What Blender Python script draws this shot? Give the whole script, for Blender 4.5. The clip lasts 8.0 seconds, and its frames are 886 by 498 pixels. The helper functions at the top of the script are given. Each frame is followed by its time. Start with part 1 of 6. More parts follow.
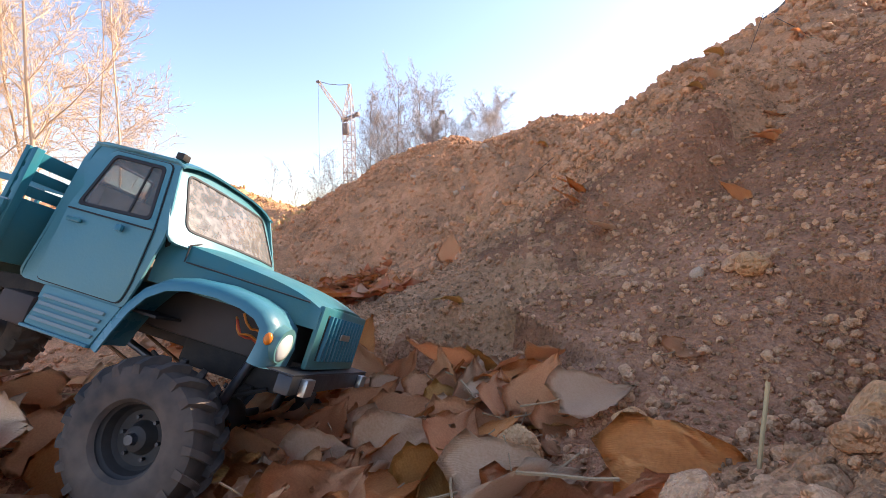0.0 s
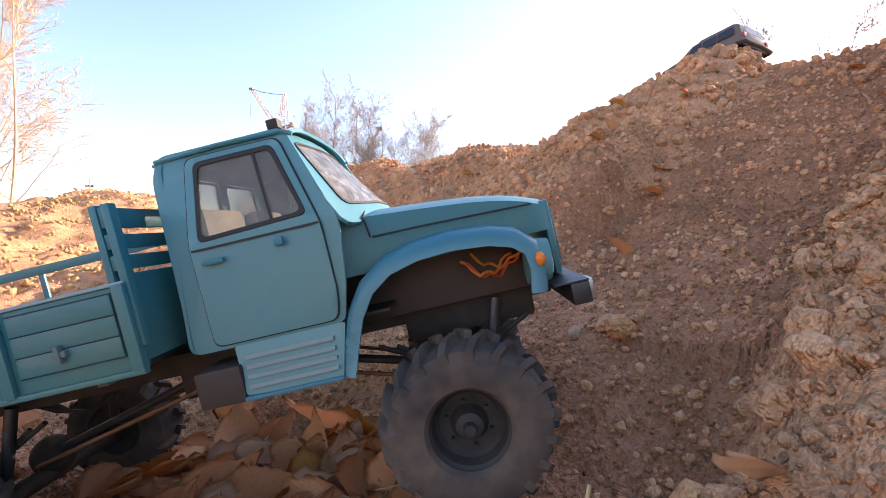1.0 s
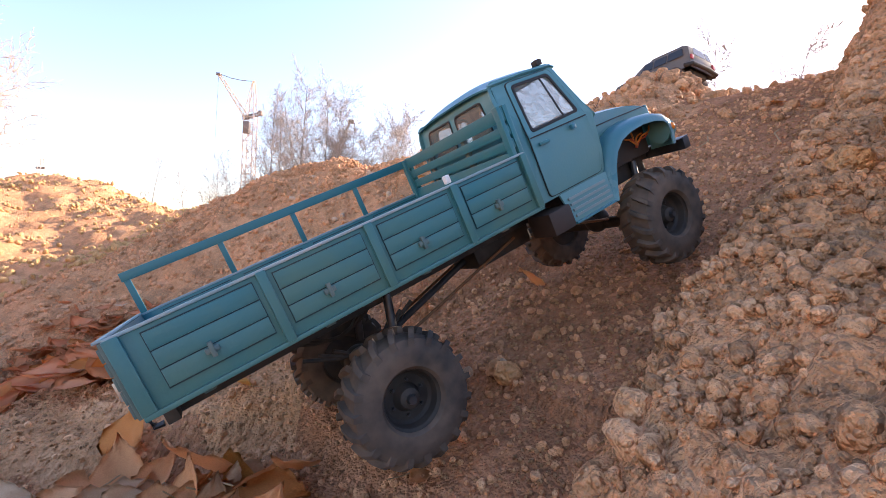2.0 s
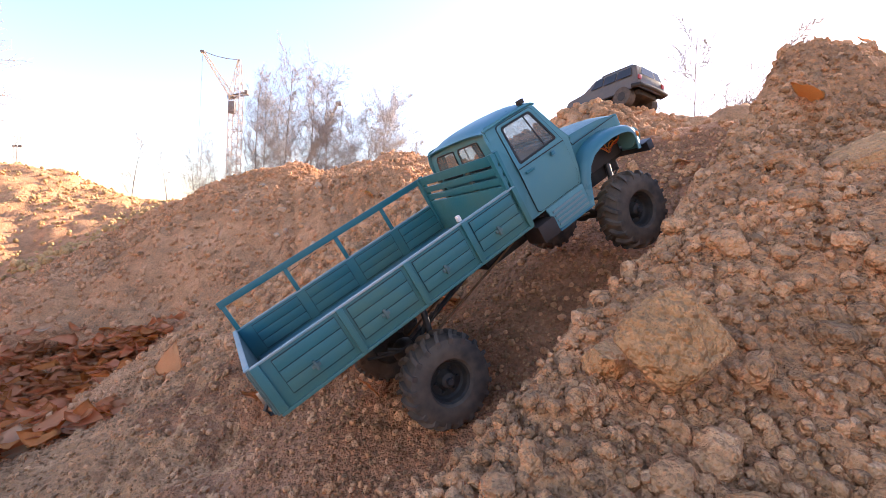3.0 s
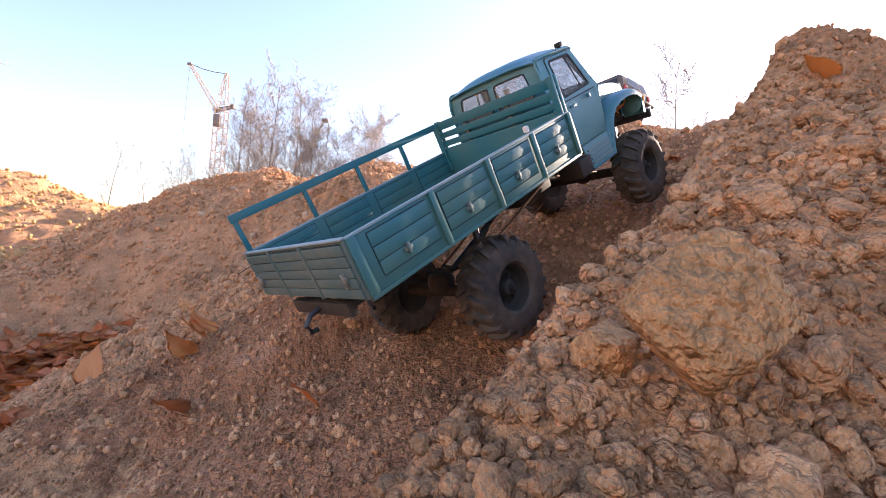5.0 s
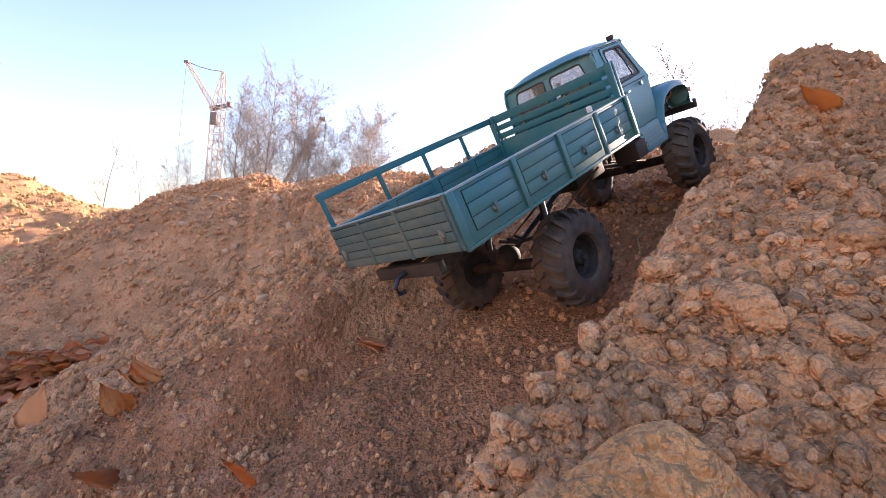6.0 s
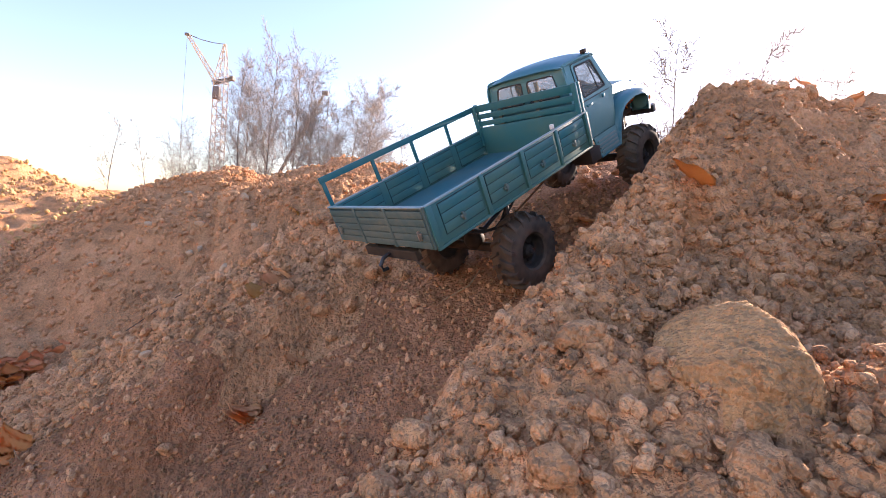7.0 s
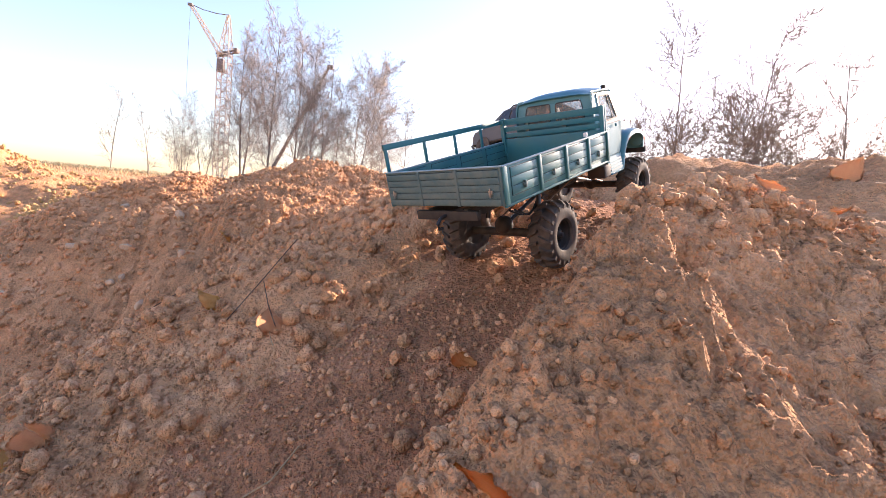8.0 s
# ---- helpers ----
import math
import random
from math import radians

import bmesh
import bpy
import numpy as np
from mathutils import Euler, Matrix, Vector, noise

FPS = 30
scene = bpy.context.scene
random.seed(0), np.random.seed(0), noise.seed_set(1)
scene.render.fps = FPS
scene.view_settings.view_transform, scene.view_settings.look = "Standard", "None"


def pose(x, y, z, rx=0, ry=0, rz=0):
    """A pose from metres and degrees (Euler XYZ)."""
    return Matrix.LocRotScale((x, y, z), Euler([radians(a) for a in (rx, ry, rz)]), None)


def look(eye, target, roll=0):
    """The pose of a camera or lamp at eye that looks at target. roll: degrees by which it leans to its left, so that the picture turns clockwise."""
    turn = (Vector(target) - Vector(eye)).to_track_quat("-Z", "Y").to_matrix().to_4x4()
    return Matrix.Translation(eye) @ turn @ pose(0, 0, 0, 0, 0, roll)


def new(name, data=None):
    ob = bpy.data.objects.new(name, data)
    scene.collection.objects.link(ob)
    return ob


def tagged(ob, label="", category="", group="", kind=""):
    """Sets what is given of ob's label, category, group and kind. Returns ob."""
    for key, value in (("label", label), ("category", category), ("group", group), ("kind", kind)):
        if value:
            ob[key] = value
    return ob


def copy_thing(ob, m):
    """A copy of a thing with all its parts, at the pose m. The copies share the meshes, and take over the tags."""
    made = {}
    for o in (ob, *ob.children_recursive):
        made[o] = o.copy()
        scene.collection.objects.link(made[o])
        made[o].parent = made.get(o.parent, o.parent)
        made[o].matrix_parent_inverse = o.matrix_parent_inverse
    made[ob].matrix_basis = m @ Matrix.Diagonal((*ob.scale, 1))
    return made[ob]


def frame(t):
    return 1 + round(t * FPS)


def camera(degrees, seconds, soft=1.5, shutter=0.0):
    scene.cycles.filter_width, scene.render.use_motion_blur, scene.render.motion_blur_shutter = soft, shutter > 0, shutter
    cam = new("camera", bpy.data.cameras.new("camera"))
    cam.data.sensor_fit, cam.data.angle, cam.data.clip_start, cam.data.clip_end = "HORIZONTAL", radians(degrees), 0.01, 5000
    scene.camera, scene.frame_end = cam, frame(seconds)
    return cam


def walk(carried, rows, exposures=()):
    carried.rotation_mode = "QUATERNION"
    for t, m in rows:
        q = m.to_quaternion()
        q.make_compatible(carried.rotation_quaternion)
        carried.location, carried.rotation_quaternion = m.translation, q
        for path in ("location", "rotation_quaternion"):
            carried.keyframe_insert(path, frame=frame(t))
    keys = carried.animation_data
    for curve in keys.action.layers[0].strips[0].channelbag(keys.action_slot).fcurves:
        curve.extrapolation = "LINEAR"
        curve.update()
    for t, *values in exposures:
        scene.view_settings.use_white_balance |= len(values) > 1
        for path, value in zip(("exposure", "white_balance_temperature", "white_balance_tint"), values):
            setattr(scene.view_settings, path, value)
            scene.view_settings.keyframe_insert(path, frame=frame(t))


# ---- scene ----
cam = camera(87.4, 8.0, soft=0.7)

PATH = [
    (0, (0.1963, 0.1797, 0.307), (-0.2357, 2.1317, 0.236), -0.9),
    (0.5, (0.2475, 0.1809, 0.3249), (0.0395, 2.1699, 0.2869), -0.2),
    (1, (0.2487, 0.1999, 0.3487), (0.0967, 2.1939, 0.3517), 0.8),
    (1.2, (0.2558, 0.2035, 0.3475), (0.1238, 2.1995, 0.3475), 1.1),
    (2.3, (0.3856, 0.2071, 0.4474), (0.4066, 2.2071, 0.4264), 2.7),
    (2.5, (0.432, 0.2047, 0.4879), (0.471, 2.2037, 0.4409), 2.7),
    (3, (0.5474, 0.263, 0.5879), (0.5764, 2.261, 0.5119), 3.1),
    (3.5, (0.5926, 0.3023, 0.595), (0.6456, 2.3003, 0.523), 3.1),
    (4, (0.5319, 0.3296, 0.5284), (0.5959, 2.3286, 0.5014), 3.6),
    (4.5, (0.5581, 0.3618, 0.5379), (0.6301, 2.3608, 0.5499), 4.7),
    (4.7, (0.5688, 0.3629, 0.5367), (0.6548, 2.3609, 0.5517), 4.7),
    (6, (0.6259, 0.4296, 0.6069), (0.7329, 2.4266, 0.6159), 4.7),
    (6.5, (0.6914, 0.4427, 0.6771), (0.7904, 2.4407, 0.6411), 4.6),
    (7, (0.7985, 0.4617, 0.7449), (0.8895, 2.4577, 0.6459), 4.7),
    (7.5, (0.9223, 0.5331, 0.8877), (1.0012, 2.5241, 0.7237), 4.9),
    (8, (1.0341, 0.7009, 0.9889), (1.1071, 2.6889, 0.7889), 5.4),
]
walk(cam, [(t, look(eye, target, roll)) for t, eye, target, roll in PATH],
     exposures=[(0.0, 1.42, 6850, 25), (0.5, 1.50, 6850, 25), (1.0, 1.66, 6900, 26), (2.5, 1.74, 6950, 28), (8.0, 1.45, 6950, 29)])

# ---------------------------------------------------------------- light
SUN_AZ, SUN_EL = 50.0, 23.5          # degrees to the right of +y, and above the horizon
world = bpy.data.worlds.new("sky")
scene.world = world
world.use_nodes = True
wn = world.node_tree
sky = wn.nodes.new("ShaderNodeTexSky")
sky.sky_type = "NISHITA"
sky.sun_disc = False
sky.sun_elevation = radians(SUN_EL)
sky.sun_rotation = radians(SUN_AZ)
sky.air_density, sky.dust_density, sky.ozone_density = 1.2, 0.7, 3.0
wn.links.new(sky.outputs[0], wn.nodes["Background"].inputs[0])
wn.nodes["Background"].inputs[1].default_value = 0.135
sun_dir = Vector((math.sin(radians(SUN_AZ)) * math.cos(radians(SUN_EL)), math.cos(radians(SUN_AZ)) * math.cos(radians(SUN_EL)), math.sin(radians(SUN_EL))))
sun = new("sun", bpy.data.lights.new("sun", "SUN"))
sun.data.energy, sun.data.angle, sun.data.color = 4.2, radians(0.6), (1.0, 0.91, 0.72)
sun.matrix_world = look(sun_dir * 50, (0, 0, 0))


# ---------------------------------------------------------------- materials
def material(name, rough=0.8, metal=0.0):
    m = bpy.data.materials.new(name)
    m.use_nodes = True
    b = m.node_tree.nodes["Principled BSDF"]
    b.inputs["Roughness"].default_value = rough
    b.inputs["Metallic"].default_value = metal
    return m, m.node_tree.nodes, m.node_tree.links, b


def plain(name, colour, rough=0.7, metal=0.0, vary=0.25, scale=40.0, bump=0.0, random_each=0.0):
    """A colour that varies at two scales, with a little relief."""
    m, n, l, b = material(name, rough, metal)
    tc = n.new("ShaderNodeTexCoord")
    fine, broad = n.new("ShaderNodeTexNoise"), n.new("ShaderNodeTexNoise")
    fine.inputs["Scale"].default_value, broad.inputs["Scale"].default_value = scale, scale / 7
    fine.inputs["Detail"].default_value = 6
    for t in (fine, broad):
        l.new(tc.outputs["Object"], t.inputs["Vector"])
    add = n.new("ShaderNodeMath")
    add.operation = "ADD"
    l.new(fine.outputs["Fac"], add.inputs[0])
    l.new(broad.outputs["Fac"], add.inputs[1])
    last = add.outputs[0]
    if random_each:
        info, mul, add2 = n.new("ShaderNodeObjectInfo"), n.new("ShaderNodeMath"), n.new("ShaderNodeMath")
        mul.operation, add2.operation = "MULTIPLY_ADD", "ADD"
        mul.inputs[1].default_value, mul.inputs[2].default_value = random_each, -random_each / 2
        l.new(info.outputs["Random"], mul.inputs[0])
        l.new(last, add2.inputs[0])
        l.new(mul.outputs[0], add2.inputs[1])
        last = add2.outputs[0]
    ramp = n.new("ShaderNodeMapRange")
    ramp.inputs["From Min"].default_value, ramp.inputs["From Max"].default_value = 0.6, 1.4
    ramp.inputs["To Min"].default_value, ramp.inputs["To Max"].default_value = 1 - vary, 1 + vary
    ramp.clamp = False
    l.new(last, ramp.inputs["Value"])
    mix = n.new("ShaderNodeVectorMath")
    mix.operation = "SCALE"
    mix.inputs[0].default_value = colour[:3]
    l.new(ramp.outputs[0], mix.inputs["Scale"])
    l.new(mix.outputs[0], b.inputs["Base Color"])
    if bump:
        bp = n.new("ShaderNodeBump")
        bp.inputs["Strength"].default_value, bp.inputs["Distance"].default_value = bump, 0.002
        l.new(fine.outputs["Fac"], bp.inputs["Height"])
        l.new(bp.outputs[0], b.inputs["Normal"])
    return m


MAT = {}


def sandy(name, colour, random_each=0.0):
    """Dry sandy clay: pale crust and browner damp patches, crumbs and grains in relief."""
    m, n, l, b = material(name, 0.96)
    b.inputs["Specular IOR Level"].default_value = 0.2
    geo = n.new("ShaderNodeNewGeometry")
    def noise_at(scale, detail=5, rough=0.6):
        t = n.new("ShaderNodeTexNoise")
        t.inputs["Scale"].default_value, t.inputs["Detail"].default_value, t.inputs["Roughness"].default_value = scale, detail, rough
        l.new(geo.outputs["Position"], t.inputs["Vector"])
        return t
    broad, mid, fine, grain = noise_at(2.3, 3), noise_at(14, 5), noise_at(140, 3, 0.5), noise_at(620, 2)
    crumbs, pebbles, lumps = n.new("ShaderNodeTexVoronoi"), n.new("ShaderNodeTexVoronoi"), n.new("ShaderNodeTexVoronoi")
    for v, sc in ((crumbs, 330.0), (pebbles, 135.0), (lumps, 50.0)):
        v.feature = "F1"
        v.inputs["Scale"].default_value = sc
        v.inputs["Randomness"].default_value = 1.0
        l.new(geo.outputs["Position"], v.inputs["Vector"])
    def maths(op, x, y):
        t = n.new("ShaderNodeMath")
        t.operation = op
        for k, v in enumerate((x, y)):
            if isinstance(v, (int, float)):
                t.inputs[k].default_value = v
            else:
                l.new(v, t.inputs[k])
        return t.outputs[0]
    tone = maths("ADD", maths("MULTIPLY", broad.outputs["Fac"], 0.7), maths("ADD", maths("MULTIPLY", mid.outputs["Fac"], 0.8), maths("MULTIPLY", fine.outputs["Fac"], 0.5)))
    if random_each:
        info = n.new("ShaderNodeObjectInfo")
        isle = n.new("ShaderNodeNewGeometry")
        tone = maths("ADD", tone, maths("MULTIPLY", maths("SUBTRACT", maths("ADD", info.outputs["Random"], isle.outputs["Random Per Island"]), 1.0), random_each))
    ramp = n.new("ShaderNodeValToRGB")
    c = Vector(colour)
    e = ramp.color_ramp.elements
    e[0].position, e[0].color = 0.60, (*(c * 0.56), 1)
    e[1].position, e[1].color = 1.0, (*(c * 1.22 + Vector((0.02, 0.02, 0.02))), 1)
    k = e.new(0.84)
    k.color = (c.x * 1.03, c.y * 0.97, c.z * 0.92, 1)
    half = maths("MULTIPLY", tone, 0.83)
    l.new(half, ramp.inputs["Fac"])
    l.new(ramp.outputs["Color"], b.inputs["Base Color"])
    relief = maths("ADD", maths("ADD", maths("MULTIPLY", maths("SUBTRACT", 1.0, crumbs.outputs["Distance"]), 0.5), maths("MULTIPLY", maths("SUBTRACT", 1.0, pebbles.outputs["Distance"]), 1.0)),
                   maths("ADD", maths("ADD", maths("MULTIPLY", fine.outputs["Fac"], 0.8), maths("MULTIPLY", maths("SUBTRACT", 1.0, lumps.outputs["Distance"]), 0.7)), maths("MULTIPLY", grain.outputs["Fac"], 0.4)))
    bp = n.new("ShaderNodeBump")
    bp.inputs["Strength"].default_value, bp.inputs["Distance"].default_value = 1.0, 0.0070
    l.new(relief, bp.inputs["Height"])
    l.new(bp.outputs[0], b.inputs["Normal"])
    return m


def glassy(name, colour, rough, dust, see=0.75):
    """Thin plastic glazing: a clear sheet with a film of dust and scratches on it."""
    m, n, l, b = material(name, rough)
    out = n["Material Output"]
    clear, mix = n.new("ShaderNodeBsdfTransparent"), n.new("ShaderNodeMixShader")
    clear.inputs[0].default_value = (*colour, 1)
    tex, rng = n.new("ShaderNodeTexNoise"), n.new("ShaderNodeMapRange")
    co = n.new("ShaderNodeTexCoord")
    l.new(co.outputs["Object"], tex.inputs["Vector"])
    tex.inputs["Scale"].default_value, tex.inputs["Detail"].default_value = 130, 8
    rng.inputs["From Min"].default_value, rng.inputs["From Max"].default_value = 0.35, 0.75
    rng.inputs["To Min"].default_value, rng.inputs["To Max"].default_value = 1 - see, 1 - see + dust
    l.new(tex.outputs["Fac"], rng.inputs["Value"])
    b.inputs["Base Color"].default_value = (0.42, 0.40, 0.37, 1)
    l.new(rng.outputs[0], mix.inputs["Fac"])
    l.new(clear.outputs[0], mix.inputs[1])
    l.new(b.outputs[0], mix.inputs[2])
    l.new(mix.outputs[0], out.inputs["Surface"])
    return m


def dusty_paint(name, colour, dust=(0.30, 0.27, 0.19), amount=0.5, rough=0.32, dust_bounce=0.0, worn=None):
    """Hobby paint with a film of sand dust in patches, heavier in places, and scuffs; low down, ground reflection is
    coloured in too.
    """
    m, n, l, b = material(name, rough)
    b.inputs["Specular IOR Level"].default_value = 0.32
    tc = n.new("ShaderNodeTexCoord")
    big, small, specks = n.new("ShaderNodeTexNoise"), n.new("ShaderNodeTexNoise"), n.new("ShaderNodeTexNoise")
    for t, sc, de in ((big, 11, 4), (small, 85, 6), (specks, 400, 3)):
        t.inputs["Scale"].default_value, t.inputs["Detail"].default_value = sc, de
        l.new(tc.outputs["Object"], t.inputs["Vector"])
    add = n.new("ShaderNodeMath")
    add.operation = "MULTIPLY_ADD"
    add.inputs[1].default_value = 0.45
    l.new(small.outputs["Fac"], add.inputs[0])
    l.new(big.outputs["Fac"], add.inputs[2])
    rng = n.new("ShaderNodeMapRange")
    rng.inputs["From Min"].default_value, rng.inputs["From Max"].default_value = 0.55, 0.98
    rng.inputs["To Min"].default_value, rng.inputs["To Max"].default_value = 0.05, amount
    l.new(add.outputs[0], rng.inputs["Value"])
    mix = n.new("ShaderNodeMix")
    mix.data_type = "RGBA"
    mix.inputs["A"].default_value, mix.inputs["B"].default_value = (*colour, 1), (*dust, 1)
    dusty = rng.outputs[0]
    # Olive towards the bottom: part dust, part sandy ground's reflection put into the colour.
    if dust_bounce:
        xyz, low, more = n.new("ShaderNodeSeparateXYZ"), n.new("ShaderNodeMapRange"), n.new("ShaderNodeMath")
        wavy = n.new("ShaderNodeMath")
        wavy.operation, more.operation = "MULTIPLY_ADD", "MULTIPLY_ADD"
        wavy.inputs[1].default_value = -0.07
        l.new(tc.outputs["Object"], xyz.inputs[0])
        l.new(big.outputs["Fac"], wavy.inputs[0])
        l.new(xyz.outputs["Z"], wavy.inputs[2])
        low.inputs["From Min"].default_value, low.inputs["From Max"].default_value = 0.155, 0.105
        low.inputs["To Min"].default_value, low.inputs["To Max"].default_value = 0.0, dust_bounce
        l.new(wavy.outputs[0], low.inputs["Value"])
        l.new(low.outputs[0], more.inputs[0])
        more.inputs[1].default_value = 1.0
        l.new(dusty, more.inputs[2])
        dusty = more.outputs[0]
    l.new(dusty, mix.inputs["Factor"])
    shade = mix.outputs["Result"]
    # Paler on raised edges: wear, with edge highlights put into the colour.
    if worn:
        geo, thin, rub = n.new("ShaderNodeNewGeometry"), n.new("ShaderNodeMapRange"), n.new("ShaderNodeMix")
        rub.data_type = "RGBA"
        rub.inputs["B"].default_value = (*worn, 1)
        thin.inputs["From Min"].default_value, thin.inputs["From Max"].default_value = 0.56, 0.66
        thin.inputs["To Max"].default_value = 0.55
        l.new(geo.outputs["Pointiness"], thin.inputs["Value"])
        l.new(thin.outputs[0], rub.inputs["Factor"])
        l.new(shade, rub.inputs["A"])
        shade = rub.outputs["Result"]
    l.new(shade, b.inputs["Base Color"])
    r2 = n.new("ShaderNodeMapRange")
    r2.inputs["From Min"].default_value, r2.inputs["From Max"].default_value = 0.0, 0.6
    r2.inputs["To Min"].default_value, r2.inputs["To Max"].default_value = rough, 0.75
    l.new(rng.outputs[0], r2.inputs["Value"])
    l.new(r2.outputs[0], b.inputs["Roughness"])
    bp = n.new("ShaderNodeBump")
    bp.inputs["Strength"].default_value, bp.inputs["Distance"].default_value = 0.25, 0.0006
    l.new(specks.outputs["Fac"], bp.inputs["Height"])
    l.new(bp.outputs[0], b.inputs["Normal"])
    return m


def leafy(name, colour, dark):
    """A dry leaf: veins and blotches, lit through a little."""
    m, n, l, b = material(name, 0.7)
    tc = n.new("ShaderNodeTexCoord")
    t, t2, w = n.new("ShaderNodeTexNoise"), n.new("ShaderNodeTexNoise"), n.new("ShaderNodeTexWave")
    t.inputs["Scale"].default_value, t.inputs["Detail"].default_value = 45, 6
    t2.inputs["Scale"].default_value, t2.inputs["Detail"].default_value = 260, 3
    w.inputs["Scale"].default_value, w.inputs["Distortion"].default_value, w.inputs["Detail"].default_value = 28, 3.0, 2
    for q in (t, t2, w):
        l.new(tc.outputs["Object"], q.inputs["Vector"])
    info = n.new("ShaderNodeObjectInfo")
    isle = n.new("ShaderNodeNewGeometry")
    add, add2 = n.new("ShaderNodeMath"), n.new("ShaderNodeMath")
    add.operation, add2.operation = "ADD", "MULTIPLY_ADD"
    l.new(info.outputs["Random"], add.inputs[0])
    l.new(isle.outputs["Random Per Island"], add.inputs[1])
    add2.inputs[1].default_value = 0.42
    l.new(add.outputs[0], add2.inputs[0])
    l.new(t.outputs["Fac"], add2.inputs[2])
    ramp = n.new("ShaderNodeValToRGB")
    e = ramp.color_ramp.elements
    e[0].position, e[0].color = 0.35, (*dark, 1)
    e[1].position, e[1].color = 1.0, (*colour, 1)
    sc = n.new("ShaderNodeMath")
    sc.operation = "MULTIPLY"
    sc.inputs[1].default_value = 0.85
    l.new(add2.outputs[0], sc.inputs[0])
    l.new(sc.outputs[0], ramp.inputs["Fac"])
    l.new(ramp.outputs["Color"], b.inputs["Base Color"])
    thin, both = n.new("ShaderNodeBsdfTranslucent"), n.new("ShaderNodeMixShader")
    l.new(ramp.outputs["Color"], thin.inputs["Color"])
    both.inputs["Fac"].default_value = 0.22
    l.new(b.outputs[0], both.inputs[1])
    l.new(thin.outputs[0], both.inputs[2])
    l.new(both.outputs[0], n["Material Output"].inputs["Surface"])
    bp = n.new("ShaderNodeBump")
    bp.inputs["Strength"].default_value, bp.inputs["Distance"].default_value = 0.25, 0.0010
    l.new(w.outputs["Fac"], bp.inputs["Height"])
    l.new(bp.outputs[0], b.inputs["Normal"])
    return m


SAND = (0.72, 0.376, 0.195)
MAT["sand"] = sandy("sandy_clay", SAND)
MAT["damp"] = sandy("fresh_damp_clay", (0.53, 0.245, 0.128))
MAT["clod"] = sandy("clod_clay", (0.76, 0.408, 0.215), 0.30)
MAT["boulder"] = sandy("boulder_clay", (0.80, 0.43, 0.205), 0.06)
MAT["pale_clod"] = sandy("mound_clay", (0.70, 0.44, 0.20), 0.16)
MAT["stone"] = plain("pale_stone", (0.60, 0.40, 0.26), 0.95, 0, 0.25, 60, 0.5, 0.5)
MAT["paint"] = dusty_paint("lorry_paint", (0.003, 0.152, 0.198), dust=(0.14, 0.19, 0.085), amount=0.28, rough=0.24, dust_bounce=0.22, worn=(0.20, 0.42, 0.46))
MAT["paint_blue"] = dusty_paint("lorry_paint_clean", (0.003, 0.155, 0.230), dust=(0.16, 0.24, 0.20), amount=0.20, rough=0.22, dust_bounce=0.15, worn=(0.20, 0.42, 0.46))
MAT["paint_dark"] = dusty_paint("lorry_paint_dark", (0.030, 0.110, 0.125), amount=0.55, rough=0.42, worn=(0.30, 0.38, 0.38))
MAT["paint_worn"] = dusty_paint("lorry_paint_worn", (0.16, 0.30, 0.34), dust=(0.45, 0.45, 0.43), amount=0.8, rough=0.5)
MAT["groove"] = dusty_paint("groove_dark", (0.006, 0.040, 0.055), dust=(0.10, 0.09, 0.06), amount=0.35, rough=0.7)
MAT["bed_floor"] = dusty_paint("load_floor", (0.010, 0.140, 0.185), dust=(0.22, 0.23, 0.19), amount=0.45, rough=0.5)
MAT["glass"] = glassy("window_plastic", (0.80, 0.80, 0.78), 0.12, 0.12, 0.82)
MAT["dusty_glass"] = glassy("windscreen_plastic", (0.80, 0.80, 0.80), 0.2, 0.45, 0.72)
MAT["rubber"] = plain("black_rubber", (0.020, 0.019, 0.018), 0.7, 0, 0.2, 80)
MAT["tyre"] = dusty_paint("tyre_rubber", (0.035, 0.033, 0.033), dust=(0.24, 0.165, 0.115), amount=0.62, rough=0.8)
MAT["rim"] = dusty_paint("rim_black", (0.014, 0.014, 0.015), dust=(0.12, 0.095, 0.075), amount=0.5, rough=0.45)
MAT["black"] = dusty_paint("chassis_black", (0.016, 0.015, 0.015), dust=(0.13, 0.095, 0.07), amount=0.6, rough=0.6)
MAT["dark_brown"] = plain("dark_brown_plastic", (0.045, 0.030, 0.024), 0.65, 0, 0.3, 50, 0.2)
MAT["dark_metal"] = plain("scuffed_metal", (0.060, 0.060, 0.065), 0.42, 0.6, 0.45, 60, 0.3)
MAT["steel"] = plain("bare_steel", (0.50, 0.48, 0.45), 0.35, 0.9, 0.25, 90, 0.1)
MAT["rusty"] = plain("rusty_rod", (0.22, 0.10, 0.045), 0.6, 0.4, 0.3, 90, 0.2)
MAT["white_paint"] = plain("white_plastic", (0.75, 0.74, 0.72), 0.5, 0, 0.08, 50)
MAT["seat"] = plain("tan_seat", (0.42, 0.34, 0.24), 0.7, 0, 0.15, 40, 0.1)
MAT["lens"] = plain("lamp_lens", (0.62, 0.62, 0.58), 0.12, 0.0, 0.15, 90, 0.1)
MAT["orange"] = plain("orange_plastic", (0.75, 0.20, 0.02), 0.3, 0, 0.1, 50)
MAT["red"] = plain("red_plastic", (0.45, 0.03, 0.02), 0.3, 0, 0.1, 50)
MAT["wire_orange"] = plain("orange_wire", (0.62, 0.20, 0.03), 0.45, 0, 0.1, 50)
MAT["wire_red"] = plain("red_wire", (0.50, 0.07, 0.03), 0.45, 0, 0.1, 50)
